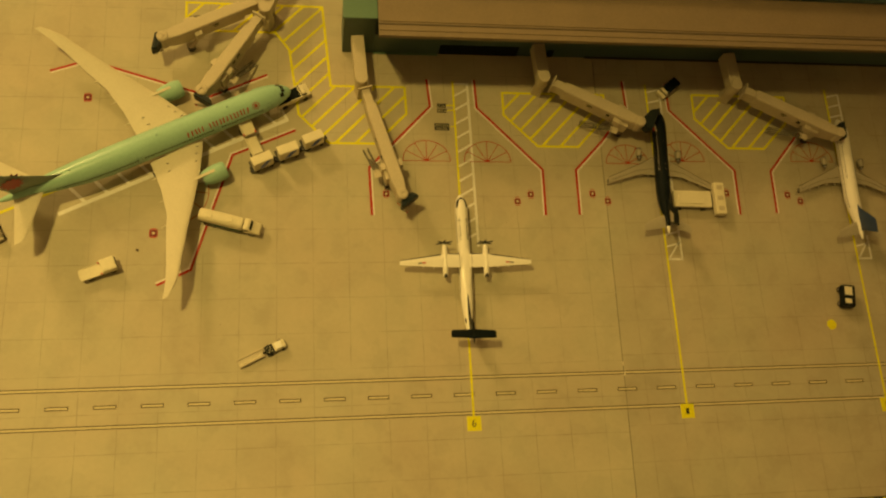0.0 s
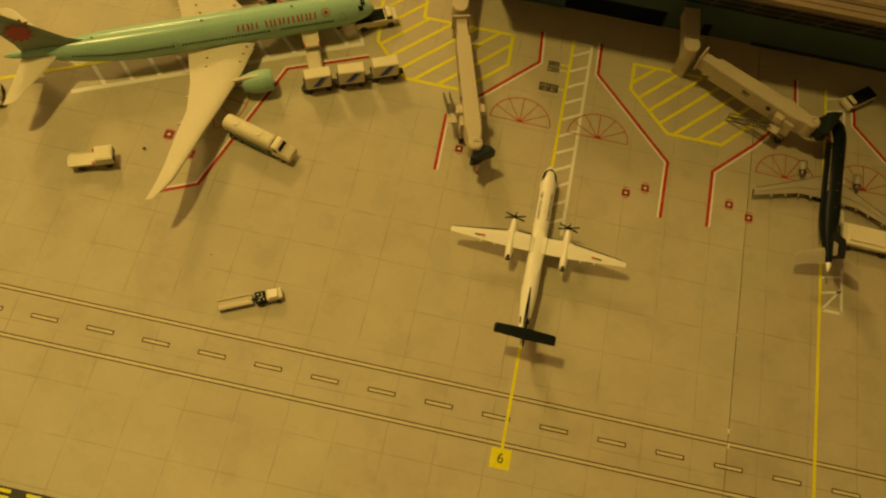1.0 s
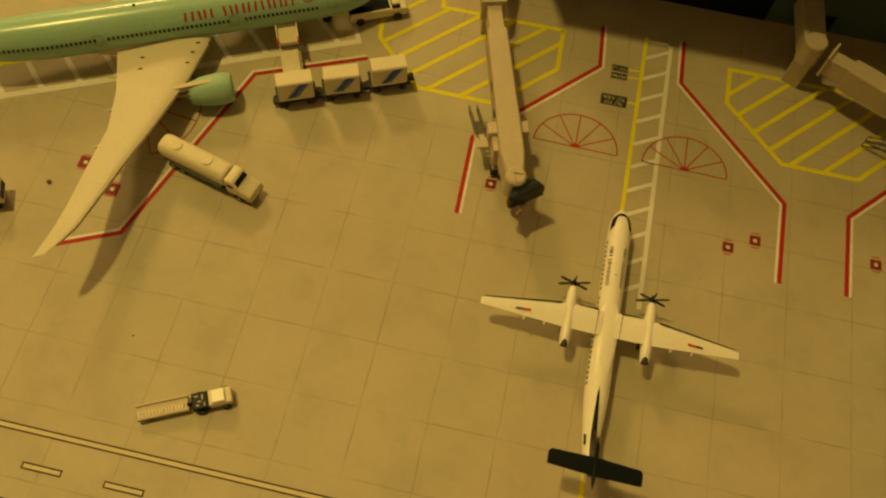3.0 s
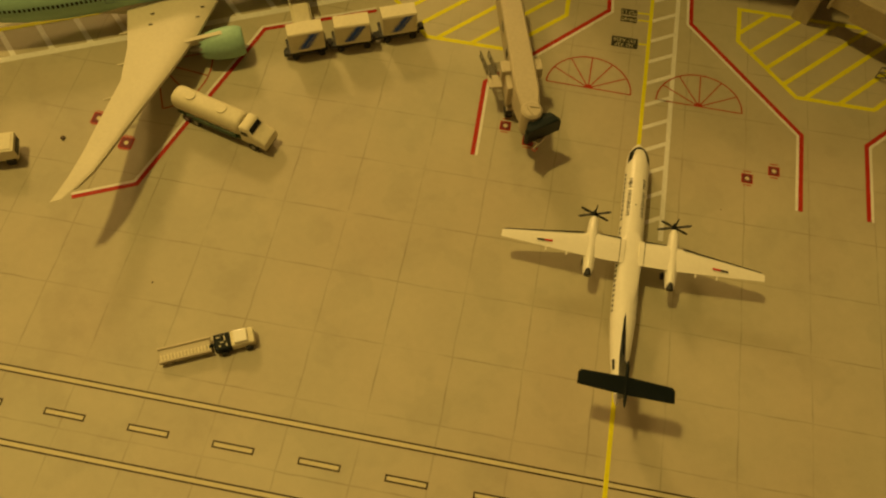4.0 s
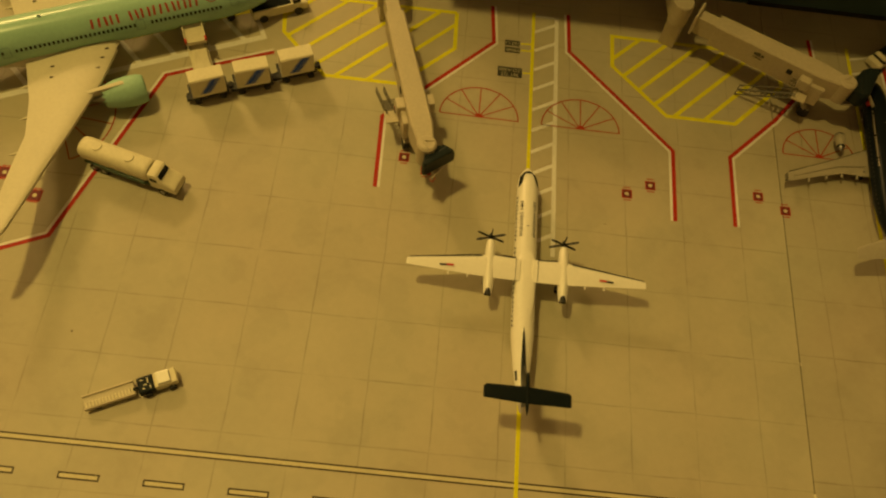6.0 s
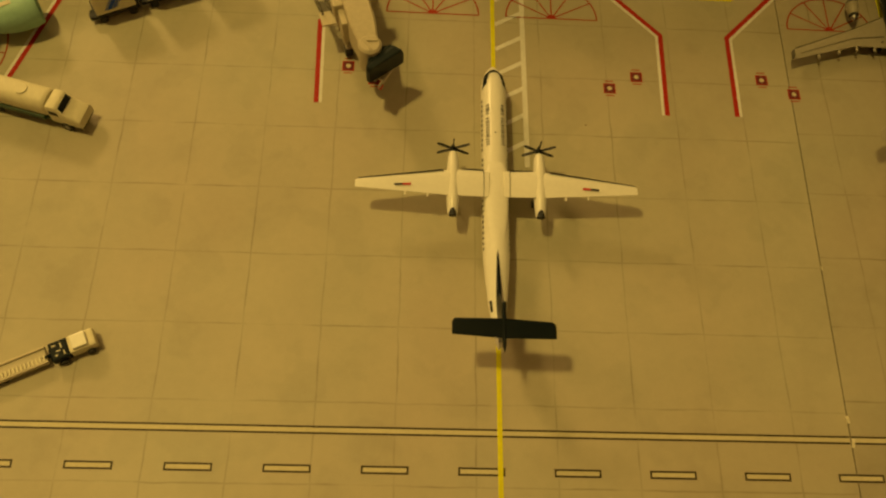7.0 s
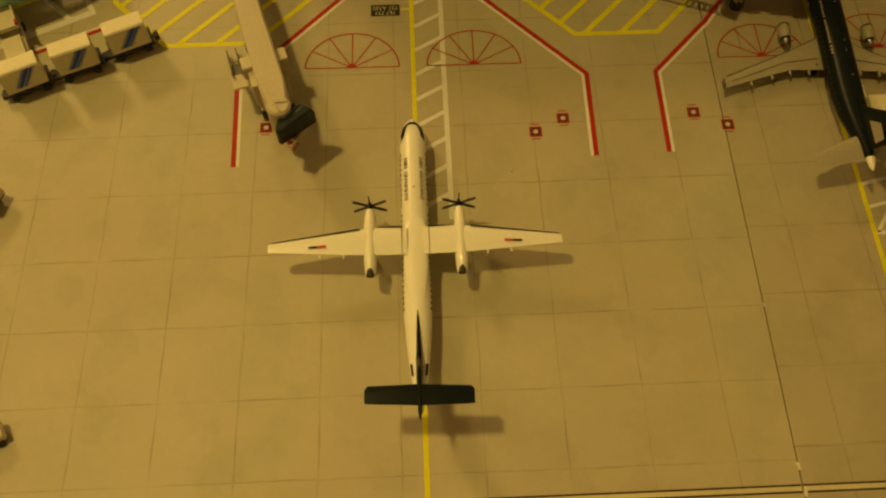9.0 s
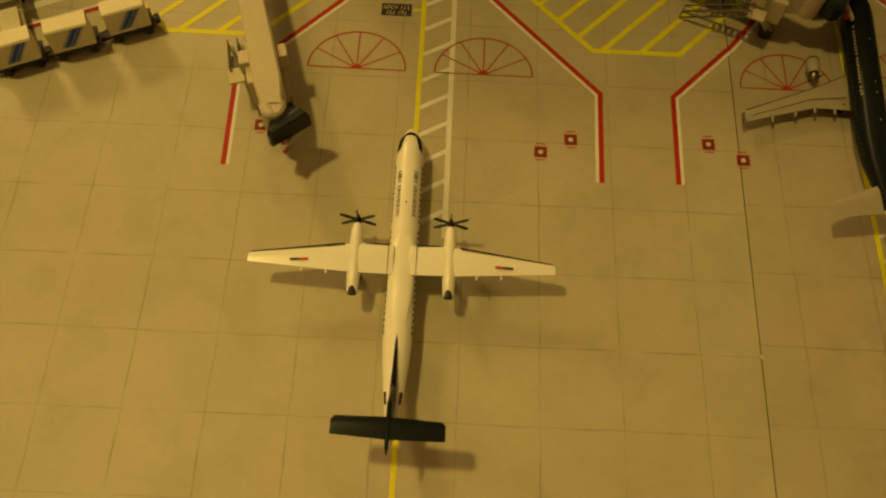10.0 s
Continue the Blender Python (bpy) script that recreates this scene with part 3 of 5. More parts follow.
# ---- jet bridges ----
def jet_bridge(root, elbow, cab, canopy_turn, label, stairs=-1, name="jet_bridge", height=1.95, split=0.33, slide=0.10, reach=1.0, shift=0.0):
    """root: terminal end; elbow: rotunda; cab: end; all plan places. canopy_turn: way the bellows face, in degrees."""
    t = thing(name, elbow[0], elbow[1], 0, 0, label, "jet bridge", "jet bridges at the stands")
    e, c, r = Vector((0, 0)), Vector(cab) - Vector(elbow), Vector(root) - Vector(elbow)
    way, length = c.normalized(), c.length
    run = length + shift  # drive and stairs stand this far along the tunnel
    turn = math.degrees(math.atan2(way.y, way.x)) - 90
    side = Vector((way.y, -way.x))
    # fixed corridor to the terminal
    rl = r.length
    bm = bm_new()
    mid = r / 2
    rt = math.degrees(math.atan2(r.y, r.x)) - 90
    box(bm, (mid.x, mid.y, height - 0.42), (0.70, rl, 0.74), rt, 0.03)
    part("corridor", bm, CREAM, t)
    bm = bm_new()
    tube(bm, (0, 0, height - 0.85), (0, 0, height + 0.0), 0.36, seg=24)
    tube(bm, (0, 0, height + 0.0), (0, 0, height + 0.04), 0.36, 0.32, seg=24)
    part("rotunda", bm, CREAM, t, smooth=True)
    bm = bm_new()
    box(bm, (-side.x * 0.05, -side.y * 0.05, (height - 0.85) / 2), (0.62, 0.58, height - 0.85), turn, 0.03)
    part("pillar", bm, CREAM, t)
    bm = bm_new()
    p = way * 0.62
    box(bm, (p.x, p.y, height - 0.40), (0.80, 0.09, 0.86), turn, 0.02)
    part("collar", bm, CREAM, t)
    # telescoping tunnels
    a, b = 0.6, length * split
    m = way * (a + b + 0.3) / 2
    bm = bm_new()
    box(bm, (m.x, m.y, height - 0.50), (0.46, b - a + 0.3, 0.72), turn, 0.025)
    inner = part("inner_tunnel", bm, CREAM, t)
    m = way * (b + length) / 2
    bm = bm_new()
    rings = []
    for s2, w2, h2 in ((b, 0.295, 0.86), (b + 0.02, 0.315, 0.92), (length - 1.6, 0.35, 0.94), (length - 0.8, 0.35, 0.92), (length - 0.35, 0.29, 0.84), (length - 0.1, 0.25, 0.76)):
        q = way * s2
        top, low = height - 0.05, height - 0.05 - h2
        rings.append([(q.x + side.x * u, q.y + side.y * u, z) for u, z in ((-w2, low), (-w2, top - 0.05), (-w2 + 0.05, top), (w2 - 0.05, top), (w2, top - 0.05), (w2, low))])
    loft(bm, rings)
    outer = part("outer_tunnel", bm, CREAM, t)
    for s2 in (-1, 1):
        bm = bm_new()
        for a2, w2, z2 in ((0.0, 0.10, 0.10), (0.12, 0.16, 0.16), (0.27, 0.10, 0.10), (0.12, 0.34, 0.035)):
            q = way * (b + (length - b) * 0.34 + a2) + side * (0.326 + 0.02) * s2
            box(bm, (q.x, q.y, height - (0.36 if z2 > 0.05 else 0.52)), (0.012, w2, z2), turn)
        part("emblem_bars", bm, SMOKE, outer, "small dark plain emblem bars")
    n = int((length - b) / 0.17)
    bm = bm_new()
    for k in range(n):
        q = way * (b + 0.1 + k * 0.17)
        box(bm, (q.x, q.y, height - 0.0525), (0.46, 0.012, 0.004), turn)
        for u in (-1, 1):
            g = q + side * (0.317 + 0.031 * min(1.0, k * 0.17 / max(0.1, length - b - 1.6))) * u
            if k * 0.17 < length - b - 1.1:
                box(bm, (g.x, g.y, height - 0.52), (0.014, 0.06, 0.68), turn)
    part("tunnel_ribs", bm, CREAM, outer)
    # drive column with side motors
    q = way * (run - 1.85)
    for s in (-1, 1):
        o = q + side * 0.47 * s
        bm = bm_new()
        box(bm, (o.x, o.y, height - 0.52), (0.30, 0.42, 0.46), turn, 0.05)
        part("motor_box", bm, CREAM, t)
        o, foot = q + side * 0.42 * s, way * (run - 1.3) + side * 0.36 * s
        bm = bm_new()
        tube(bm, (foot.x, foot.y, 0.28), (o.x, o.y, height - 0.7), 0.10, 0.12)
        part("drive_column", bm, CREAMDARK, t, smooth=True)
        bm = bm_new()
        tube(bm, (foot.x - side.x * 0.10, foot.y - side.y * 0.10, 0.2), (foot.x + side.x * 0.10, foot.y + side.y * 0.10, 0.2), 0.2, seg=18)
        part("wheel", bm, RUBBER, t, smooth=True)
    bm = bm_new()
    o = way * (run - 1.3)
    box(bm, (o.x, o.y, 0.34), (0.9, 0.26, 0.14), turn, 0.03)
    part("axle_beam", bm, CREAMDARK, t)
    # housing beside the drive unit
    o = way * (run - 1.58) + side * 0.415 * stairs
    bm = bm_new()
    box(bm, (o.x, o.y, height - 0.84), (0.18, 0.92, 0.80), turn, 0.04)
    part("drive_housing", bm, CREAM, t)
    bm = bm_new()
    o = way * (run - 2.45) + side * 0.345 * stairs
    box(bm, (o.x, o.y, height - 0.44), (0.05, 0.20, 0.20), turn, 0.008)
    part("side_port", bm, RUBBER, outer, "small black port in the tunnel side")
    # service stairs with closed side panels
    o = way * (run - 1.75) + side * 0.78 * stairs
    bm = bm_new()
    box(bm, (o.x, o.y, height - 0.86), (0.40, 0.46, 0.06), turn, 0.01)
    part("stair_landing", bm, CREAM, t)
    top = way * (run - 1.9) + side * 0.78 * stairs
    low = way * (run - 3.65) + side * 0.80 * stairs
    climb = lambda k, z: (height - 0.86) * (1 - k) + 0.10 * k + z
    for s in (-1, 1):
        bm = bm_new()
        spot = lambda k, z: (top.x + (low.x - top.x) * k + side.x * 0.13 * s, top.y + (low.y - top.y) * k + side.y * 0.13 * s, climb(k, z))
        for z, r in ((-0.05, 0.028), (0.18, 0.024)):
            tube(bm, spot(0, z), spot(1, z), r, seg=6)
        for k in range(5):
            tube(bm, spot(k / 4, -0.05), spot(k / 4, 0.18), 0.014, seg=6)
            if k < 4:
                tube(bm, spot(k / 4, -0.05), spot((k + 1) / 4, 0.18), 0.009, seg=6)
        part("stair_railing", bm, SMOKE, t, "smoky grey open lattice railing")
    for k in range(7):
        bm = bm_new()
        g = top + (low - top) * (k + 0.5) / 12
        box(bm, (g.x, g.y, climb((k + 0.5) / 12, -0.06)), (0.25, 0.09, 0.02), turn)
        part("stair_tread", bm, SMOKE, t)
    bm = bm_new()
    for k in (0.0, 0.09, 0.18):
        g = way * (run - 2.25 + k) + side * 0.42 * stairs
        e2 = g + side * 0.32 * stairs
        tube(bm, (g.x, g.y, height - 0.62), (e2.x, e2.y, height - 0.62), 0.016, seg=6)
    for k in (0.36, 0.52, 0.68):
        g = way * (run - 2.25) + side * k * stairs
        e2 = g + way * 0.18
        tube(bm, (g.x, g.y, height - 0.62), (e2.x, e2.y, height - 0.62), 0.012, seg=6)
    part("landing_rail", bm, SMOKE, t, "smoky grey landing railing")
    # cab, canopy and bellows
    bm = bm_new()
    tube(bm, (c.x, c.y, height - 0.85), (c.x, c.y, height - 0.04), 0.31, seg=24)
    tube(bm, (c.x, c.y, height - 0.04), (c.x, c.y, height + 0.02), 0.31, 0.25, seg=24)
    cabo = part("cab", bm, CREAM, t, smooth=True)
    bm = bm_new()
    d = Vector((math.cos(radians(canopy_turn)), math.sin(radians(canopy_turn))))
    h = Vector((-d.y, d.x))
    for u in (-1, 1):
        g0, g1 = c - d * 0.12 + h * 0.02 * u, c + d * 0.14 + h * 0.17 * u
        tube(bm, (g0.x, g0.y, height + 0.03), (g1.x, g1.y, height + 0.02), 0.045, 0.035, seg=10)
    part("cab_ridge", bm, CREAM, cabo)
    bm = bm_new()
    rings = []
    for far, wide, drop in ((0.14, 0.25, 0.10), (0.20, 0.30, 0.05), (0.25, 0.38, 0.06), (0.29, 0.46, 0.035), (0.33, 0.48, 0.045), (0.37, 0.50, 0.03), (0.51, 0.50, 0.035), (0.54, 0.48, 0.07)):
        pts = []
        for u, z in ((-wide, -0.70), (-wide, -0.22), (-wide * 0.9, -0.10), (wide * 0.9, -0.10), (wide, -0.22), (wide, -0.70)):
            g = c + d * far * reach * (1 + 0.38 * u / wide) + h * (u * (0.75 + 0.25 * reach) + slide * min(1.0, far / 0.4))
            pts.append((g.x, g.y, height + z - (drop if z > -0.7 else 0)))
        rings.append(pts)
    loft(bm, rings)
    part("bellows", bm, TEAL, cabo, "dark folding rubber bellows")
    bm = bm_new()
    g = c + d * 0.555 * reach + h * slide
    box(bm, (g.x, g.y, height - 0.74), (0.98 * (0.75 + 0.25 * reach), 0.05, 0.12), canopy_turn - 90, 0.015)
    part("bumper_strip", bm, CREAMDARK, cabo, "grey bumper strip under the bellows")
    # red block added on the cab; the red near here is a ground marker's
    bm = bm_new()
    g = c + d * 0.54 * reach - h * (0.38 - slide)
    box(bm, (g.x, g.y, height - 0.86), (0.14, 0.12, 0.12), canopy_turn - 90, 0.02)
    part("red_lamp", bm, SCARLET, cabo)
    bm = bm_new()
    g = c + d * 0.36 + h * 0.05
    box(bm, (g.x, g.y, height - 0.98), (0.6, 0.42, 0.06), canopy_turn - 90, 0.015)
    part("cab_floor", bm, CREAM, cabo)
    return t


jet_bridge((-5.6, 10.05), (-5.42, 7.35), (-3.42, 0.55), -27, "cream plastic jet bridge parked free, dark bellows, outdoor stairs", stairs=1, split=0.23, slide=-0.13, reach=1.08)
jet_bridge((4.86, 9.85), (5.0, 7.72), (10.45, 5.02), 8, "cream plastic jet bridge docked at the dark regional jet", stairs=1, split=0.22, reach=2.0, shift=0.62)
jet_bridge((16.6, 9.6), (16.75, 7.5), (22.85, 4.5), 20, "cream plastic jet bridge docked at the white regional jet", stairs=1, split=0.2)
jet_bridge((-9.9, 13.9), (-10.68, 11.64), (-13.94, 6.46), -100, "cream plastic jet bridge docked at the mint widebody", stairs=-1, split=0.25)
jet_bridge((-9.2, 14.4), (-10.6, 12.4), (-16.1, 9.62), 195, "cream plastic jet bridge swung clear with dark bellows", stairs=1, split=0.25)


# ---- aircraft ----
def wheels(t, spots, r=0.09, strut=0.5):
    for x, y in spots:
        gear = bm_new()
        tube(gear, (x, y, r), (x, y, strut), 0.025, seg=8)
        leg = part("landing_gear", gear, STEEL, t)
        bm = bm_new()
        for s in (-0.06, 0.06):
            tube(bm, (x + s - 0.035, y, r), (x + s + 0.035, y, r), r, seg=16)
        part("tyre", bm, RUBBER, leg, smooth=True)


def turboprop():
    t = thing("turboprop_airliner", -0.08, 0.93, 0, 0, "white diecast turboprop model with black tail and black lettering", "model aircraft")
    hull = Hull([(0.09, 0.012, 0.012, 0.50), (0.05, 0.07, 0.065, 0.50), (-0.05, 0.15, 0.14, 0.51), (-0.18, 0.22, 0.205, 0.53), (-0.36, 0.285, 0.275, 0.56), (-0.62, 0.33, 0.335, 0.60), (-0.9, 0.345, 0.345, 0.61), (-5.3, 0.35, 0.345, 0.61), (-5.8, 0.34, 0.335, 0.62),
                 (-6.4, 0.295, 0.29, 0.66), (-7.0, 0.235, 0.23, 0.71), (-7.6, 0.155, 0.15, 0.78), (-8.1, 0.06, 0.07, 0.82), (-8.2, 0.015, 0.02, 0.83)])
    body = part("fuselage", hull.mesh(), WHITE, t, smooth=True)
    # windscreen band round the nose
    bm = bm_new()
    front = lambda a: -0.17 - 0.24 * (abs(a) / 62) ** 2.0
    back = lambda a: front(a) - 0.12 - 0.34 * min(1.0, max(0.0, abs(a) - 28) / 10)
    edge = [(hull.spot(front(a), radians(a), 0.013), hull.spot((front(a) + back(a)) / 2, radians(a), 0.013), hull.spot(back(a), radians(a), 0.013)) for a in range(-62, 63, 4)]
    rows = [[bm.verts.new(p) for p in pair] for pair in edge]
    for p, q in zip(rows, rows[1:]):
        bm.faces.new((p[0], q[0], q[1], p[1]))
        bm.faces.new((p[1], q[1], q[2], p[2]))
    part("windscreen", bm, BLACK, body, "black wrap-round windscreen")
    for s in (-1, 1):
        bm = bm_new()
        y = -1.42
        for k, w in enumerate((0.11, 0.035, 0.11, 0, 0.11, 0.11, 0.12, 0.11, 0.12, 0.11)):
            if w > 0.05:
                for u in (0.02, 0.72):
                    hull.patch(bm, y - w * u, y - w * (u + 0.24), s * 25, s * 42, 0.012, 4, lean=0.012 * (k % 3 - 1))
            elif w:
                hull.patch(bm, y, y - w, s * 25, s * 42, 0.012, 4)
            y -= w + 0.03 if w else 0.075
        part("lettering_bars", bm, INK, body, "row of black letter-sized bars")
        for k in range(30):
            y = -1.2 - k * 0.15
            if not 2.75 < -y < 2.85:
                part("cabin_window", hull.patch(bm_new(), y, y - 0.07, s * 63, s * 75, 0.010, 2), WINDOW, body)
        bm = bm_new()
        hull.patch(bm, -7.0, -7.28, s * 40, s * 60, 0.012, 2)
        part("tail_intake", bm, INK, body)
    bm = bm_new()
    hull.patch(bm, -2.30, -2.335, -3, 3, 0.012, 2)
    part("roof_spot", bm, INK, body)
    # wing fairing and wings
    bm = bm_new()
    fair = Hull([(-3.10, 0.10, 0.02, 0.90), (-3.30, 0.22, 0.06, 0.92), (-3.50, 0.30, 0.11, 0.92), (-4.30, 0.305, 0.11, 0.92), (-4.6, 0.29, 0.09, 0.90), (-5.0, 0.25, 0.07, 0.885), (-5.5, 0.18, 0.045, 0.885), (-5.9, 0.03, 0.02, 0.90)])
    part("wing_fairing", fair.mesh(20), WHITE, body, smooth=True)
    for s in (-1, 1):
        bm = bm_new()
        foil(bm, [(s * 0.20, -3.50, -4.25, 1.00, 0.13), (s * 1.12, -3.50, -4.25, 1.03, 0.12), (s * 1.2, -3.52, -4.25, 1.03, 0.12), (s * 3.48, -3.86, -4.12, 1.08, 0.06), (s * 3.57, -3.92, -4.11, 1.08, 0.03)])
        wing = part("wing", bm, WHITE, t, smooth=True)
        bm = bm_new()
        for x0, x1, a, b, z in ((0.33, 0.90, -3.488, -3.488, 1.025), (1.36, 3.5, -3.533, -3.862, 1.068)):
            q = [(s * x0, a + 0.012, z - 0.005), (s * x1, b + 0.012, z + (0.02 if x1 > 2 else 0) - 0.005), (s * x1, b - 0.03, z + (0.045 if x1 > 2 else 0.035)), (s * x0, a - 0.05, z + 0.03)]
            bm.faces.new([bm.verts.new(p) for p in q])
        part("deicing_boot", bm, RUBBER, wing, "black rubber leading edge")
        bm = bm_new()
        loft(bm, [[(s * 0.325 + s * u, y, 1.02 + v) for u, v in ((0, 0.065), (0.014, 0.065), (0.014, 0.0), (0, 0.0))] for y in (-3.55, -3.8)])
        loft(bm, [[(s * 0.325 + s * u, y, z + v) for u, v in ((0, 0.065), (0.014, 0.065), (0.014, 0.0), (0, 0.0))] for y, z in ((-3.8, 1.02), (-4.24, 0.955))])
        part("root_seam", bm, MULLION, wing, "thin dark seam at the wing root")
        bm = bm_new()
        z = 1.108
        for x0, x1 in ((2.17, 2.38),):
            bm.faces.new([bm.verts.new((s * x, y, z)) for x, y in ((x0, -3.97), (x1, -3.985), (x1, -4.04), (x0, -4.03))])
        part("red_flash", bm, SCARLET, wing)
        bm = bm_new()
        bm.faces.new([bm.verts.new((s * x, y, z)) for x, y in ((2.38, -3.985), (2.59, -4.0), (2.59, -4.05), (2.38, -4.04))])
        part("black_flash", bm, INK, wing)
        for x in (1.75, 2.32):
            bm = bm_new()
            box(bm, (s * x, -4.22 + 0.05 * (x - 1.75), 1.0), (0.05, 0.16, 0.05), bevel=0.015)
            part("flap_hinge", bm, WHITE, wing)
        # nacelle
        nac = Hull([(-2.98, 0.09, 0.10, 0.97), (-3.10, 0.135, 0.16, 0.95), (-3.5, 0.16, 0.19, 0.93), (-4.2, 0.168, 0.19, 0.90), (-4.55, 0.145, 0.15, 0.87), (-4.72, 0.12, 0.11, 0.85)])
        bm = nac.mesh(18)
        bmesh.ops.translate(bm, vec=(s * 1.11, 0, 0), verts=bm.verts)
        ne = part("nacelle", bm, WHITE, t, smooth=True)
        bm = bm_new()
        tube(bm, (s * 1.11, -4.56, 0.925), (s * 1.11, -4.76, 0.90), 0.085, 0.10, seg=14)
        part("exhaust", bm, RUBBER, ne, "black engine exhaust")
        # propeller
        prop = bm_new()
        loft(prop, [[(s * 1.11 + r * math.sin(k * math.tau / 14), y, 0.99 + r * math.cos(k * math.tau / 14)) for k in range(14)] for y, r in ((-2.72, 0.006), (-2.77, 0.04), (-2.86, 0.075), (-2.98, 0.085))])
        hub = part("spinner", prop, BLACK, t, "black propeller spinner", smooth=True)
        for k in range(6):
            bm = bm_new()
            a = math.tau * k / 6
            pts = []
            for r, w in ((0.06, 0.022), (0.16, 0.030), (0.34, 0.036), (0.45, 0.028), (0.48, 0.012)):
                pts.append((r, w))
            rings = []
            for r, w in pts:
                ring = []
                for u, v in ((-0.010, -w), (0.010, -w), (0.014, w), (-0.014, w)):
                    ring.append((s * 1.11 + r * math.sin(a) + u * math.cos(a), -2.87 + v, 0.99 + r * math.cos(a) - u * math.sin(a)))
                rings.append(ring)
            loft(bm, rings)
            part("blade", bm, RUBBER, hub)
    bm = bm_new()
    fin(bm, [(0.88, -5.2, -8.02, 0.03), (0.97, -5.75, -8.08, 0.055), (1.04, -6.25, -8.1, 0.07), (1.14, -6.88, -8.13, 0.075), (1.5, -7.2, -8.22, 0.065), (1.92, -7.56, -8.32, 0.055)])
    tail = part("tail_fin", bm, BLACK, t, "glossy black tail fin", smooth=True)
    bullet = Hull([(-7.40, 0.01, 0.01, 1.95), (-7.53, 0.05, 0.05, 1.95), (-8.15, 0.055, 0.055, 1.95), (-8.45, 0.04, 0.04, 1.95), (-8.60, 0.01, 0.01, 1.95)])
    part("tail_bullet", bullet.mesh(14), BLACK, tail, smooth=True)
    bm = bm_new()
    foil(bm, [(-1.17, -7.91, -8.21, 1.96, 0.03), (-1.10, -7.83, -8.22, 1.96, 0.05), (0, -7.82, -8.29, 1.96, 0.07), (1.10, -7.89, -8.29, 1.96, 0.05), (1.17, -7.96, -8.28, 1.96, 0.03)])
    part("tailplane", bm, BLACK, tail, "glossy black tailplane", smooth=True)
    wheels(t, ((0, -0.75), (-1.11, -3.95), (1.11, -3.95)), 0.10, 0.75)


turboprop()


def widebody():
    cx, cy = NOSE
    t = thing("widebody_airliner", cx, cy, 0, HEAD - 90, "mint green diecast twin-engine widebody model with pale wings", "model aircraft")
    hull = Hull([(0.18, 0.02, 0.02, 0.99), (0.13, 0.12, 0.11, 1.0), (-0.01, 0.27, 0.26, 1.03), (-0.30, 0.44, 0.43, 1.08), (-0.82, 0.60, 0.61, 1.14), (-1.5, 0.69, 0.70, 1.17), (-2.1, 0.72, 0.74, 1.18), (-10.2, 0.72, 0.74, 1.18),
                 (-11.4, 0.67, 0.68, 1.23), (-12.6, 0.55, 0.55, 1.34), (-13.8, 0.38, 0.38, 1.47), (-14.8, 0.22, 0.22, 1.56), (-15.4, 0.12, 0.12, 1.60), (-15.65, 0.05, 0.05, 1.62)])
    body = part("fuselage", hull.mesh(36), MINT, t, smooth=True)
    bm = bm_new()
    for a, b in ((-52, -27), (-25, -1.5), (1.5, 25), (27, 52)):
        k = abs((a + b) / 2) / 46
        hull.patch(bm, -0.20 - 0.20 * k, -0.38 - 0.25 * k, a, b, 0.014, 4)
    part("windscreen", bm, WINDOW, body, "black cockpit windows")
    for s in (-1, 1):
        y = -1.80
        for k in range(80):
            yy = y - k * 0.142
            if yy < -13 or any(abs(yy + d) < 0.16 for d in (4.35, 8.55)):
                continue
            part("cabin_window", hull.patch(bm_new(), yy, yy - 0.075, s * 69.5, s * 78, 0.012, 2), WINDOW, body)
        for d in (1.2, 4.35, 8.55, 12.3):
            bm = bm_new()
            up = 10 if d < 2 else 0
            for u, v, a, b in ((0.0, 0.018, 62 - up, 88 - up), (0.26, 0.278, 62 - up, 88 - up), (0.0, 0.278, 61 - up, 62.6 - up), (0.0, 0.278, 87.4 - up, 89 - up)):
                hull.patch(bm, -d - u, -d - v, s * a, s * b, 0.012, 4)
            part("door_outline", bm, MINTDARK, body)
        bm = bm_new()
        y = -2.50
        widths = (0.31, 0.30, 0.31, 0.31, 0.32, 0.30, 0, 0.30, 0.10, 0.33)
        for k, w in enumerate(widths):
            if w:
                lo, hi = (33 + 0.5 * k + (0 if s > 0 else 13), 57 + 0.3 * k + (0 if s > 0 else 8))
                for u0, u1 in ((0.04, 0.27), (0.72, 0.95)) if w > 0.2 else ((0.1, 0.9),):
                    hull.patch(bm, y - w * u0, y - w * u1, s * lo, s * hi, 0.013, 4, lean=0.03 * (k % 3 - 1))
            y -= w + 0.085 if w else 0.22
        part("lettering_bars", bm, LETTER, body, "row of dark red letter-sized bars")
        bm = bm_new()
        disc = lambda k, n, q: bm.verts.new(hull.spot(-2.07 + 0.20 * q * math.cos(k * math.tau / n), s * radians((40 if s > 0 else 54) + 15 * q * math.sin(k * math.tau / n)), 0.014))
        rim, inner = [disc(k, 28, 1.0) for k in range(28)], [disc(k, 28, 0.84) for k in range(28)]
        for k in range(28):
            bm.faces.new((rim[k], rim[(k + 1) % 28], inner[(k + 1) % 28], inner[k]))
        hub = disc(0, 1, 0.0)
        blob = [disc(k, 14, 0.62 if k % 2 else 0.36) for k in range(14)]
        for k in range(14):
            bm.faces.new((hub, blob[k], blob[(k + 1) % 14]))
        part("round_emblem", bm, LETTER, body, "plain dark red round emblem")
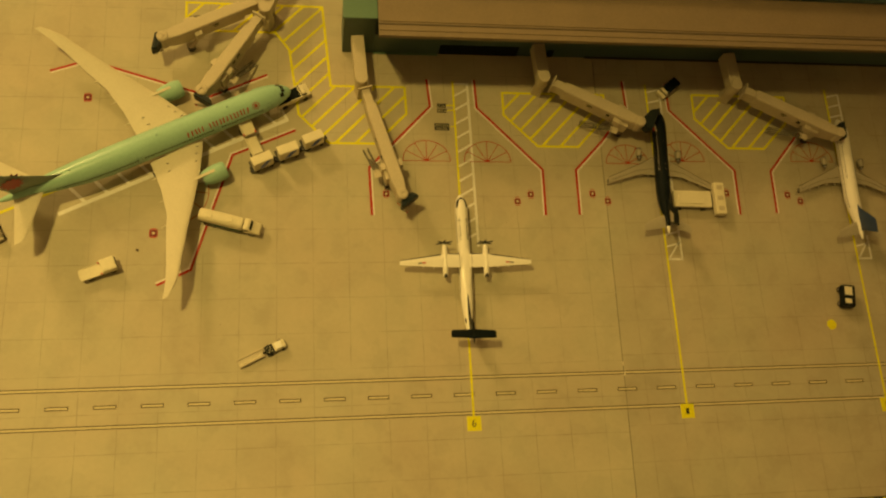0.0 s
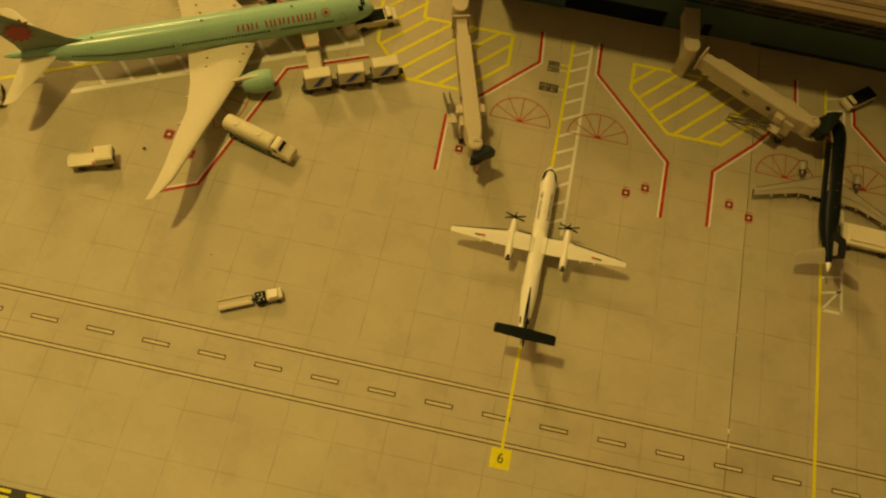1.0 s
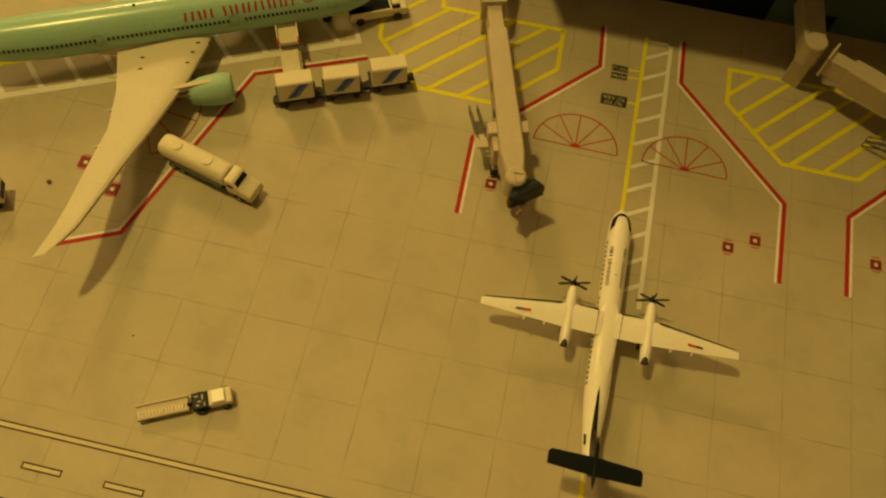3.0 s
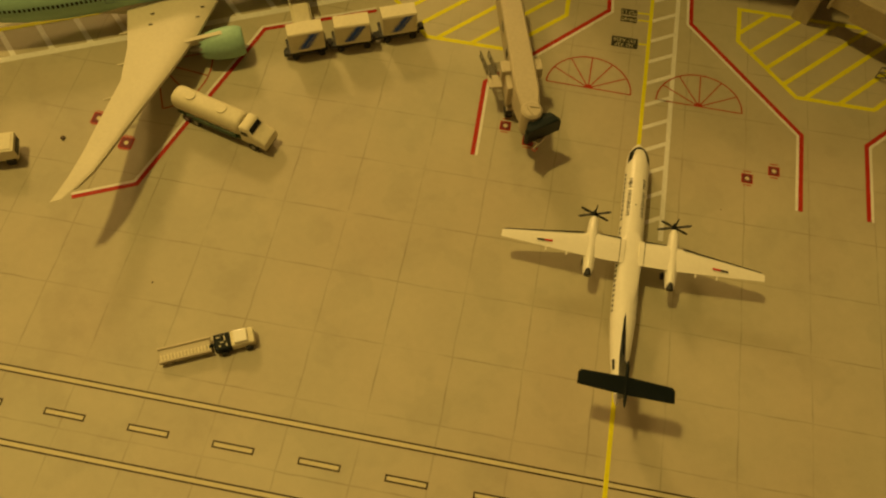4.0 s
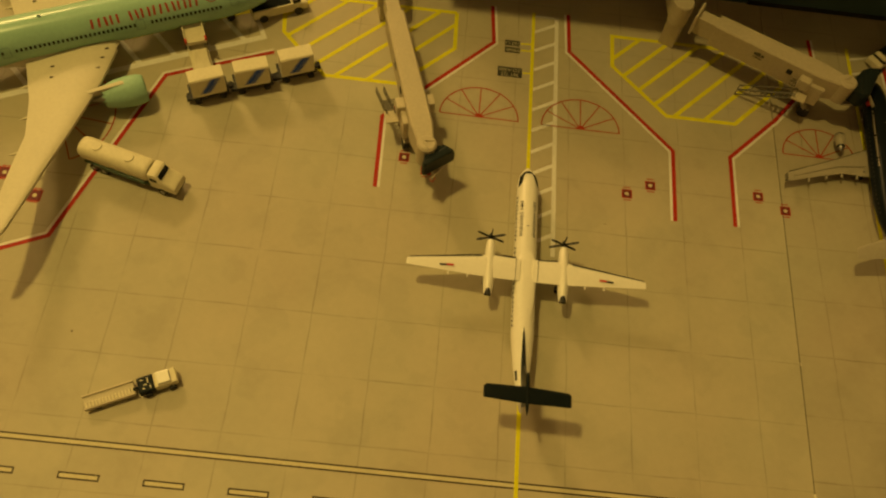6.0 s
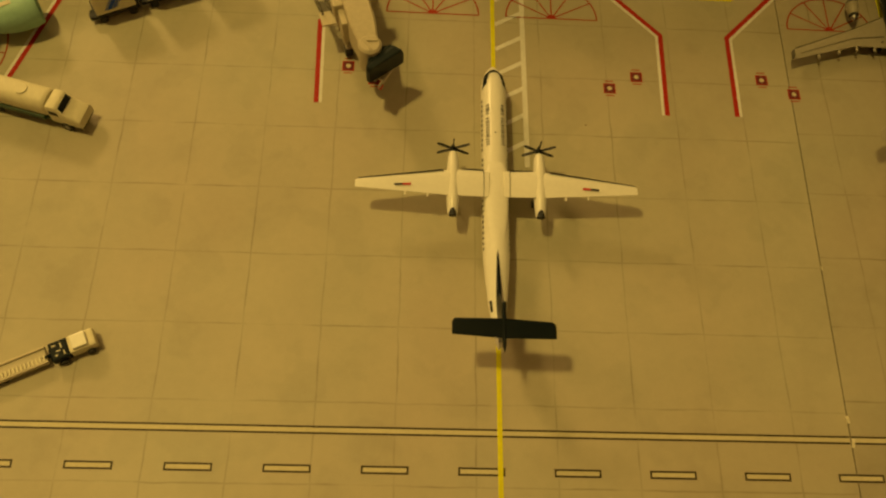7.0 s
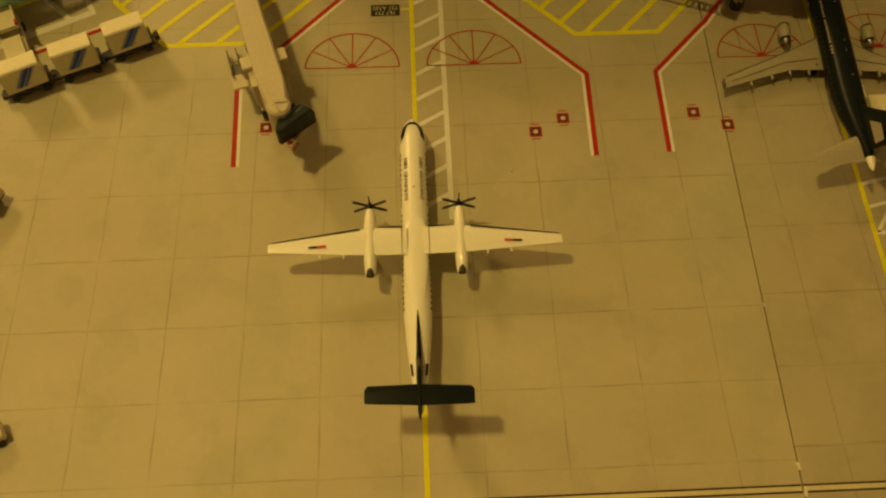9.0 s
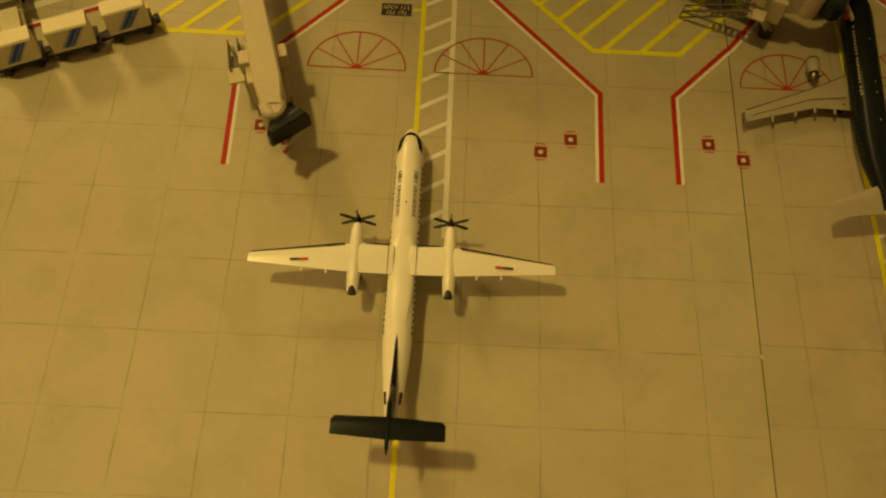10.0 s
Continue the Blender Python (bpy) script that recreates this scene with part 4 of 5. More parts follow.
    for y0 in (-3.5, -7.4, -12.0):
        bm = bm_new()
        box(bm, (0, y0, hull.at(y0)[2] + hull.at(y0)[1] + 0.03), (0.03, 0.13, 0.10), bevel=0.008, taper=0.6)
        part("antenna", bm, MINTDARK, body)
    belly = Hull([(-4.9, 0.1, 0.05, 0.62), (-5.5, 0.62, 0.30, 0.72), (-6.5, 0.78, 0.36, 0.74), (-8.3, 0.78, 0.36, 0.74), (-9.2, 0.5, 0.28, 0.70), (-9.9, 0.1, 0.05, 0.62)])
    part("belly_fairing", belly.mesh(20), WINGWHITE, body, smooth=True)
    for s in (-1, 1):
        bm = bm_new()
        plan = (
            (0.5, -5.2, -8.28, 0.80, 0.34), (1.0, -5.48, -8.30, 0.84, 0.30), (2.4, -6.26, -8.38, 0.97, 0.20), (3.9, -7.25, -8.66, 1.17, 0.14), (5.35, -8.22, -9.28, 1.42, 0.11),
            (6.6, -9.00, -9.76, 1.66, 0.08), (7.4, -9.50, -10.12, 1.83, 0.05), (7.9, -9.95, -10.40, 1.93, 0.035), (8.22, -10.32, -10.60, 1.99, 0.02))
        foil(bm, [(s * x, a, b, z, th) for x, a, b, z, th in plan])
        wing = part("wing", bm, WINGWHITE, t, "pale swept wing with upturned tip", smooth=True)
        bm = bm_new()
        loft(bm, [[(s * x, a + u, z + v * k) for u, v in ((-0.06, -0.01), (0.025, -0.005), (0.045, -0.09), (-0.05, -0.10))] for x, a, z, k in [(q[0], q[1], q[3], 1.0 if q[0] < 7.5 else 0.6) for q in plan[1:-1]]])
        part("leading_edge", bm, WINGWHITE, wing)
        for x, y, z in ((1.75, -8.3, 0.86), (3.1, -8.46, 0.99), (4.5, -8.88, 1.2)):
            bm = bm_new()
            loft(bm, [[(s * x + r * math.sin(k * 0.785), y + d, z + r * math.cos(k * 0.785)) for k in range(8)] for d, r in ((0.45, 0.02), (0.2, 0.06), (-0.1, 0.05), (-0.32, 0.01))])
            part("flap_fairing", bm, WINGWHITE, wing, smooth=True)
        bm = bm_new()
        for x, y, z in ((1.25, -7.5, 0.965), (1.7, -7.6, 0.985), (1.0, -5.75, 0.975), (1.35, -5.95, 0.985), (1.75, -6.15, 1.0)):
            box(bm, (s * x, y, z), (0.018, 0.12, 0.06))
        part("wing_vents", bm, MULLION, wing)
        # engine
        ex, ey = s * 2.70, -0.03 + 0.024 * s * 2.6
        ring = lambda y, r: [(ex + r * math.sin(k * math.tau / 28), y + ey - 0.05, 0.66 + r * math.cos(k * math.tau / 28)) for k in range(28)]
        bm = bm_new()
        loft(bm, [ring(-5.2, 0.33), ring(-4.93, 0.375), ring(-4.89, 0.41), ring(-4.93, 0.445), ring(-5.1, 0.485), ring(-5.4, 0.50), ring(-5.8, 0.46), ring(-6.15, 0.36), ring(-6.12, 0.33), ring(-5.7, 0.33)], close=False)
        eng = part("engine", bm, MINTDULL, t, "mint green engine nacelle", smooth=True)
        bm = bm_new()
        loft(bm, [ring(-5.2, 0.335), ring(-5.19, 0.02)])
        part("fan_disc", bm, BLACK, eng)
        bm = bm_new()
        loft(bm, [ring(-5.7, 0.335), ring(-6.1, 0.24), ring(-6.45, 0.14), ring(-6.6, 0.05)])
        part("exhaust_core", bm, STEEL, eng, smooth=True)
        bm = bm_new()
        for k in range(14):
            a, b = k * math.tau / 14, (k + 1) * math.tau / 14
            m = (a + b) / 2
            bm.faces.new([bm.verts.new((ex + r * math.sin(q), y, 0.66 + r * math.cos(q))) for r, y, q in ((0.362, -6.18 + ey, a), (0.362, -6.18 + ey, b), (0.335, -6.31 + ey, m))])
        part("chevrons", bm, MINTDULL, eng)
        bm = bm_new()
        loft(bm, [[(ex - 0.05, -5.2, 1.10), (ex + 0.05, -5.2, 1.10), (ex + 0.05, -5.2, 1.02), (ex - 0.05, -5.2, 1.02)], [(ex - 0.07, -5.6, 1.16), (ex + 0.07, -5.6, 1.16), (ex + 0.07, -5.6, 0.9), (ex - 0.07, -5.6, 0.9)],
                  [(ex - 0.07, -6.7, 1.08), (ex + 0.07, -6.7, 1.08), (ex + 0.07, -6.7, 0.86), (ex - 0.07, -6.7, 0.86)]])
        bmesh.ops.translate(bm, vec=(0, ey, 0), verts=bm.verts)
        part("pylon", bm, WINGWHITE, eng)
        bm = bm_new()
        foil(bm, [(s * 0.12, -13.35, -14.95, 1.52, 0.16), (s * 1.3, -14.3, -15.35, 1.60, 0.10), (s * 2.35, -15.15, -15.72, 1.68, 0.06), (s * 2.5, -15.4, -15.78, 1.69, 0.03)])
        part("tailplane", bm, WINGWHITE, t, smooth=True)
    bm = bm_new()
    fin(bm, [(1.75, -11.9, -14.9, 0.06), (1.95, -12.5, -14.95, 0.13), (2.2, -12.95, -15.0, 0.13), (3.2, -13.95, -15.4, 0.10), (4.1, -14.85, -15.8, 0.07), (4.25, -15.1, -15.85, 0.03)])
    tail = part("tail_fin", bm, TAILGREY, t, "grey mint tail fin with maroon emblem", smooth=True)
    for s in (-1, 1):
        bm = bm_new()
        ctr = (-14.55, 3.0)
        pts = []
        for k in range(22):
            r = 0.60 if k % 2 == 0 else 0.40
            pts.append((s * 0.128, ctr[0] + r * math.cos(k * math.tau / 22), ctr[1] + r * math.sin(k * math.tau / 22)))
        bm.faces.new([bm.verts.new(p) for p in pts])
        part("tail_emblem", bm, MAROON, tail, "plain maroon emblem")
    wheels(t, ((0, -1.5), (-1.2, -7.9), (1.2, -7.9), (-1.2, -8.25), (1.2, -8.25)), 0.15, 0.85)


widebody()


def regional_jet(x, y, turn, coat, spots, label):
    t = thing("regional_jet", x, y, 0, turn, label, "model aircraft", "regional jets at the stands")
    hull = Hull([(0.0, 0.015, 0.015, 0.53), (-0.06, 0.10, 0.10, 0.54), (-0.25, 0.21, 0.22, 0.57), (-0.55, 0.31, 0.33, 0.62), (-0.95, 0.39, 0.40, 0.66), (-1.3, 0.41, 0.42, 0.67), (-5.2, 0.41, 0.42, 0.67),
                 (-6.0, 0.36, 0.36, 0.75), (-6.9, 0.22, 0.23, 0.91), (-7.5, 0.12, 0.12, 1.0), (-7.85, 0.04, 0.04, 1.03)])
    body = part("fuselage", hull.mesh(28), coat, t, smooth=True)
    bm = bm_new()
    for a, b in ((-46, -24), (-22, -1), (1, 22), (24, 46)):
        hull.patch(bm, -0.32 - 0.12 * abs(a + b) / 70, -0.47 - 0.14 * abs(a + b) / 70, a, b, 0.012, 3)
    part("windscreen", bm, WINDOW if coat is not BLACK else RUBBER, body)
    for s in (-1, 1):
        for k in range(25):
            yy = -1.5 - k * 0.18
            part("cabin_window", hull.patch(bm_new(), yy, yy - 0.08, s * 70, s * 78, 0.010, 1), RUBBER if coat is BLACK else spots, body)
        bm = bm_new()
        yy = -1.80
        for k in range(20):
            hull.patch(bm, yy, yy - 0.05, s * 41, s * 48, 0.012, 3)
            yy -= 0.108 if k % 8 else 0.17
        part("lettering_bars", bm, spots, body, "row of small letter-sized bars")
        bm = bm_new()
        foil(bm, [(s * 0.25, -2.98, -4.16, 0.36, 0.20), (s * 1.25, -3.56, -4.19, 0.36, 0.13), (s * 2.3, -4.10, -4.56, 0.37, 0.09), (s * 3.1, -4.50, -4.87, 0.39, 0.05), (s * 3.22, -4.62, -4.91, 0.40, 0.03)])
        wing = part("wing", bm, GREYWING, t, "grey swept wing", smooth=True)
        bm = bm_new()
        for xx, yy, zz in ((0.72, -4.22, 0.33), (1.25, -4.24, 0.33), (1.78, -4.40, 0.33), (2.4, -4.64, 0.34)):
            box(bm, (s * xx, yy, zz), (0.06, 0.20, 0.06), bevel=0.015)
        part("flap_fairings", bm, GREYWING, wing)
        bm = bm_new()
        loft(bm, [[(s * x, a + u, z + v) for u, v in ((-0.03, 0.01), (0.02, 0.01), (0.03, -0.06), (-0.03, -0.06))] for x, a, z in ((0.35, -3.04, 0.37), (1.25, -3.56, 0.37), (2.3, -4.10, 0.38), (3.1, -4.50, 0.40))])
        part("leading_edge", bm, SMOKE, wing)
        bm = bm_new()
        tube(bm, (s * 0.45, -3.82, 0.445), (s * 1.35, -3.96, 0.415), 0.010, seg=6)
        tube(bm, (s * 1.35, -3.96, 0.415), (s * 2.95, -4.66, 0.408), 0.010, seg=6)
        part("panel_line", bm, MULLION, wing)
        bm = bm_new()
        box(bm, (s * 3.23, -4.80, 0.49), (0.03, 0.28, 0.20), bevel=0.01, taper=0.8)
        part("winglet", bm, SMOKE, wing)
        ring = lambda yy, r: [(s * 1.2 + r * math.sin(k * math.tau / 20), yy + 0.42, 0.36 + r * math.cos(k * math.tau / 20)) for k in range(20)]
        bm = bm_new()
        loft(bm, [ring(-3.06, 0.13), ring(-3.0, 0.15), ring(-3.02, 0.168), ring(-3.2, 0.182), ring(-3.36, 0.165), ring(-3.46, 0.14)])
        eng = part("engine", bm, ENGINEGREY, t, "smoky grey engine nacelle", smooth=True)
        bm = bm_new()
        loft(bm, [ring(-3.44, 0.142), ring(-3.48, 0.13), ring(-3.52, 0.10)])
        part("exhaust_rim", bm, RUBBER, eng, "black exhaust rim", smooth=True)
        bm = bm_new()
        loft(bm, [ring(-3.49, 0.10), ring(-3.58, 0.08), ring(-3.66, 0.02)])
        part("exhaust_cone", bm, STEEL, eng, "bright metal exhaust cone", smooth=True)
        bm = bm_new()
        loft(bm, [ring(-3.0, 0.125), ring(-2.97, 0.145), ring(-3.0, 0.172), ring(-3.05, 0.178), ring(-3.06, 0.14)], close=False)
        part("intake_lip", bm, STEEL, eng, "polished metal intake lip", smooth=True)
        bm = bm_new()
        foil(bm, [(s * 0.1, -6.78, -7.60, 0.98, 0.10), (s * 1.28, -7.40, -7.84, 1.0, 0.05), (s * 1.36, -7.50, -7.86, 1.0, 0.03)])
        part("tailplane", bm, GREYWING, t, smooth=True)
    bm = bm_new()
    fin(bm, [(1.02, -5.6, -7.4, 0.05), (1.3, -6.1, -7.45, 0.08), (2.4, -7.1, -7.95, 0.05), (2.45, -7.2, -7.97, 0.02)])
    for yy in (-2.3, -3.7, -4.05, -4.9):
        mast = bm_new()
        box(mast, (0.05, yy, 0.67 + 0.42 + 0.008), (0.022, 0.03, 0.03), bevel=0.005)
        part("antenna", mast, CREAMDARK, body)
    tail = part("tail_fin", bm, coat if coat is BLACK else NAVY, t, "" if coat is BLACK else "navy blue tail fin", smooth=True)
    bm = bm_new()
    loft(bm, [[(r * math.sin(k * math.tau / 14), yy, 1.03 + r * math.cos(k * math.tau / 14)) for k in range(14)] for yy, r in ((-7.55, 0.115), (-7.8, 0.075), (-7.92, 0.025))])
    part("tail_cone", bm, WHITE, t, "white tail cone", smooth=True)
    for s in (-1, 1) if coat is BLACK else ():
        bm = bm_new()
        bm.faces.new([bm.verts.new((s * 0.085, a, b)) for a, b in ((-6.75, 1.55), (-7.45, 1.55), (-7.6, 1.95), (-7.15, 2.0))])
        part("tail_emblem", bm, ENGINEGREY, tail, "plain grey emblem")
    wheels(t, ((0, -1.0), (-0.5, -4.0), (0.5, -4.0)), 0.10, 0.45)


regional_jet(12.14, 6.45, -3.8, BLACK, CREAMDARK, "glossy black regional jet model with grey wings at a jet bridge")
regional_jet(23.8, 6.0, -2.5, WHITE, WINDOW, "white regional jet model with grey wings at a jet bridge")


# ---- ground vehicles ----
def wheel_set(t, spots, r=0.14, w=0.12):
    for x, y in spots:
        bm = bm_new()
        tube(bm, (x - w / 2, y, r), (x + w / 2, y, r), r, seg=16)
        wh = part("wheel", bm, RUBBER, t, smooth=True)
        bm = bm_new()
        tube(bm, (x - w / 2 - 0.006, y, r), (x + w / 2 + 0.006, y, r), r * 0.5, seg=12)
        part("hub", bm, STEEL, wh)


def fuel_truck():
    t = thing("fuel_truck", -12.53, -0.54, 0, -15 - 90, "cream fuel tanker truck with green chassis, parked by the wing", "truck")
    t.scale = (0.98, 0.92, 0.98)
    # nose points along local +y
    bm = bm_new()
    box(bm, (0, -0.05, 0.27), (0.52, 3.1, 0.12), bevel=0.02)
    part("chassis", bm, GREENPAINT, t)
    bm = bm_new()
    rings = []
    for y, k in ((-1.66, 0.86), (-1.60, 0.96), (-1.5, 1.0), (0.74, 1.0), (0.83, 0.96), (0.87, 0.86)):
        rings.append([(0.345 * k * math.copysign(abs(math.sin(a)) ** 0.75, math.sin(a)), y, 0.70 + 0.33 * k * math.copysign(abs(math.cos(a)) ** 0.75, math.cos(a))) for a in [n * math.tau / 24 for n in range(24)]])
    loft(bm, rings)
    tank = part("tank", bm, MATTEWHITE, t, "cream oval tank", smooth=True)
    for y in (-1.05, 0.12):
        bm = bm_new()
        tube(bm, (0, y, 1.0), (0, y, 1.06), 0.17, 0.16, seg=24)
        part("manhole", bm, MATTEWHITE, tank, smooth=True)
    bm = bm_new()
    side = ((0.92, 0.30), (0.92, 0.93), (0.97, 0.97), (1.19, 0.97), (1.25, 0.94), (1.42, 0.71), (1.68, 0.65), (1.84, 0.55), (1.88, 0.40), (1.88, 0.30))
    loft(bm, [[(x, y + (0.02 if abs(x) > 0.3 and y < 0.95 else 0), 0.30 + (z - 0.30) * k) for y, z in side] for x, k in ((-0.325, 0.88), (-0.30, 0.97), (-0.24, 1.0), (0.24, 1.0), (0.30, 0.97), (0.325, 0.88))])
    cab = part("cab", bm, MATTEWHITE, t, smooth=True)
    bm = bm_new()
    bm.faces.new([bm.verts.new(p) for p in ((-0.25, 1.285, 0.915), (0.25, 1.285, 0.915), (0.265, 1.39, 0.77), (-0.265, 1.39, 0.77))])
    part("windscreen", bm, WINDOW, cab)
    for s in (-1, 1):
        bm = bm_new()
        box(bm, (s * 0.322, 1.12, 0.72), (0.012, 0.26, 0.18))
        part("side_window", bm, WINDOW, cab)
        bm = bm_new()
        box(bm, (s * 0.31, -0.2, 0.40), (0.10, 1.9, 0.18), bevel=0.02)
        part("side_locker", bm, GREENPAINT, t)
    bm = bm_new()
    box(bm, (0, 1.82, 0.28), (0.62, 0.08, 0.14), bevel=0.02)
    part("bumper", bm, RUBBER, t)
    wheel_set(t, [(s * 0.28, y) for s in (-1, 1) for y in (1.35, -0.85, -1.2)], 0.17)


fuel_truck()


def container_cart(x, y, turn):
    t = thing("container_cart", x, y, 0, turn, "white air cargo container on a dark dolly, blue slanted stripes", "baggage cart", "container carts in a train")
    bm = bm_new()
    box(bm, (0, 0, 0.24), (1.28, 0.66, 0.10), bevel=0.02)
    part("deck", bm, RUBBER, t)
    bm = bm_new()
    rings = []
    w, far, h = 0.36, 0.18, 0.80
    for x2 in (-0.56, -0.53, 0.53, 0.56):
        k = 0.95 if abs(x2) > 0.55 else 1.0
        rings.append([(x2, y2 * k, 0.30 + z2) for y2, z2 in ((-w, 0.05), (-w, h), (-w + 0.04, h + 0.04), (far - 0.04, h + 0.04), (far, h), (far, 0.16), (far - 0.12, 0.0), (-w + 0.05, 0.0))])
    loft(bm, rings)
    can = part("container", bm, MATTEWHITE, t)
    for a, wd in ((-0.31, 0.03), (-0.255, 0.155), (-0.08, 0.07), (0.015, 0.02)):
        bm = bm_new()
        for y2 in (-w - 0.008, far + 0.008):
            bm.faces.new([bm.verts.new((a + u, y2, 0.30 + z)) for u, z in ((0, 0.17), (wd, 0.17), (wd + 0.42, 0.78), (0.42, 0.78))])
        part("stripe", bm, BLUE, can, "blue slanted stripe")
    wheel_set_x(t, [(sx * 0.42, sy * 0.30) for sx in (-1, 1) for sy in (-1, 1)], 0.11)
    bm = bm_new()
    tube(bm, (0.60, 0, 0.2), (0.78, 0, 0.18), 0.05, seg=8)
    box(bm, (0.74, -0.06, 0.22), (0.16, 0.24, 0.16), bevel=0.03)
    tube(bm, (-0.62, 0, 0.2), (-0.72, 0, 0.18), 0.05, seg=8)
    box(bm, (-0.70, -0.18, 0.20), (0.14, 0.20, 0.14), bevel=0.03)
    part("drawbar", bm, RUBBER, t)


def wheel_set_x(t, spots, r):
    for x, y in spots:
        bm = bm_new()
        tube(bm, (x, y - 0.05, r), (x, y + 0.05, r), r, seg=14)
        part("wheel", bm, RUBBER, t, smooth=True)


container_cart(-10.86, 2.95, 25)
container_cart(-9.50, 3.55, 22)
container_cart(-8.14, 4.25, 24)


def cargo_loader():
    t = thing("cargo_loader", -11.42, 4.25, 0, -66, "white cargo loader with red marks beside the fuselage", "ground vehicle")
    bm = bm_new()
    box(bm, (0, 0, 0.30), (2.1, 0.66, 0.22), bevel=0.03)
    part("chassis", bm, MATTEWHITE, t)
    bm = bm_new()
    box(bm, (-0.58, 0, 0.76), (0.86, 0.70, 0.14), bevel=0.02)
    up = part("raised_platform", bm, MATTEWHITE, t)
    for s in (-1, 1):
        bm = bm_new()
        box(bm, (-0.58, s * 0.33, 0.92), (0.80, 0.04, 0.10), bevel=0.01)
        part("guard_rail", bm, MATTEWHITE, up)
        bm = bm_new()
        box(bm, (-0.15, s * 0.33, 0.93), (0.14, 0.07, 0.13), bevel=0.015)
        part("red_lamp", bm, SCARLET, up)
        bm = bm_new()
        tube(bm, (-0.9, s * 0.28, 0.4), (-0.3, s * 0.28, 0.72), 0.035, seg=8)
        tube(bm, (-0.3, s * 0.28, 0.4), (-0.9, s * 0.28, 0.72), 0.035, seg=8)
        part("scissor_lift", bm, STEEL, t)
    for k in range(9):
        bm = bm_new()
        box(bm, (-0.92 + k * 0.085, 0, 0.833), (0.055, 0.54, 0.012))
        part("roller", bm, MATTEWHITE, up)
    bm = bm_new()
    box(bm, (0.45, 0, 0.50), (1.0, 0.52, 0.16), bevel=0.02)
    deck = part("bridge_platform", bm, MATTEWHITE, t)
    for k in range(11):
        bm = bm_new()
        box(bm, (0.06 + k * 0.085, 0, 0.583), (0.055, 0.42, 0.010))
        part("roller", bm, MATTEWHITE, deck)
    wheel_set_x(t, [(sx * 0.75, sy * 0.33) for sx in (-1, 1) for sy in (-1, 1)], 0.14)


cargo_loader()


def tug(x, y, turn, label, size=1.0, rail=None):
    t = thing("pushback_tug", x, y, 0, turn, label, "ground vehicle", "pushback tugs at the noses")
    t.scale = (size,) * 3
    bm = bm_new()
    box(bm, (0, 0, 0.30), (1.95, 0.74, 0.30), bevel=0.06)
    part("body", bm, MATTEWHITE, t)
    bm = bm_new()
    box(bm, (-0.27, 0, 0.465), (1.36, 0.62, 0.03))
    part("black_deck", bm, BLACK, t)
    for s in (-1, 1):
        bm = bm_new()
        box(bm, (-0.24, s * 0.345, 0.48), (1.36, 0.05, 0.07), bevel=0.015)
        part("side_rail", bm, rail or MATTEWHITE, t)
    bm = bm_new()
    box(bm, (0.60, 0, 0.53), (0.26, 0.66, 0.26), bevel=0.04, taper=0.86)
    cab = part("cab", bm, MATTEWHITE, t)
    bm = bm_new()
    box(bm, (0.60, 0, 0.54), (0.265, 0.67, 0.10), taper=0.95)
    part("cab_windows", bm, WINDOW, cab)
    wheel_set_x(t, [(sx * 0.62, sy * 0.36) for sx in (-1, 1) for sy in (-1, 1)], 0.15)


tug(-9.24, 6.98, 27, "white pushback tug with black deck under the widebody nose", 1.03)
tug(13.22, 8.02, 39 + 180, "white pushback tug with large black deck before the dark jet", 0.84, RUBBER)


def catering_truck():
    t = thing("stair_vehicle", -18.93, -3.05, 0, 21, "white service vehicle with flat round-ended platform and red lamps", "ground vehicle")
    bm = bm_new()
    box(bm, (0.1, 0, 0.22), (1.55, 0.46, 0.16), bevel=0.03)
    part("chassis", bm, MATTEWHITE, t)
    bm = bm_new()
    box(bm, (0.55, 0.02, 0.52), (0.74, 0.70, 0.42), bevel=0.04)
    body = part("box_body", bm, MATTEWHITE, t)
    bm = bm_new()
    box(bm, (0.55, 0.02, 0.742), (0.60, 0.56, 0.025), bevel=0.01)
    part("roof_panel", bm, MATTEWHITE, body)
    bm = bm_new()
    box(bm, (0.935, 0.02, 0.50), (0.02, 0.54, 0.20))
    part("windscreen", bm, WINDOW, body)
    bend = [(-0.80 - 0.17 * math.sin(radians(k)) ** 0.6, -0.32 * math.cos(radians(k))) for k in range(10, 180, 16)]
    outline = [(0.22, 0.32), (0.22, -0.32)] + bend
    bm = bm_new()
    loft(bm, [[(x, y, z) for x, y in outline] for z in (0.34, 0.42)])
    ramp = part("platform", bm, MATTEWHITE, t, "flat pale platform with a rounded end")
    for s in (-1, 1):
        bm = bm_new()
        tube(bm, (0.12, s * 0.30, 0.42), (0.10, s * 0.31, 0.62), 0.05, 0.03, seg=10)
        part("red_lamp", bm, SCARLET, ramp)
        bm = bm_new()
        box(bm, (-0.30, s * 0.305, 0.435), (0.95, 0.025, 0.03), bevel=0.008)
        part("platform_rail", bm, MATTEWHITE, ramp)
    wheel_set_x(t, [(sx * 0.55 + 0.1, sy * 0.25) for sx in (-1, 1) for sy in (-1, 1)], 0.15)


catering_truck()


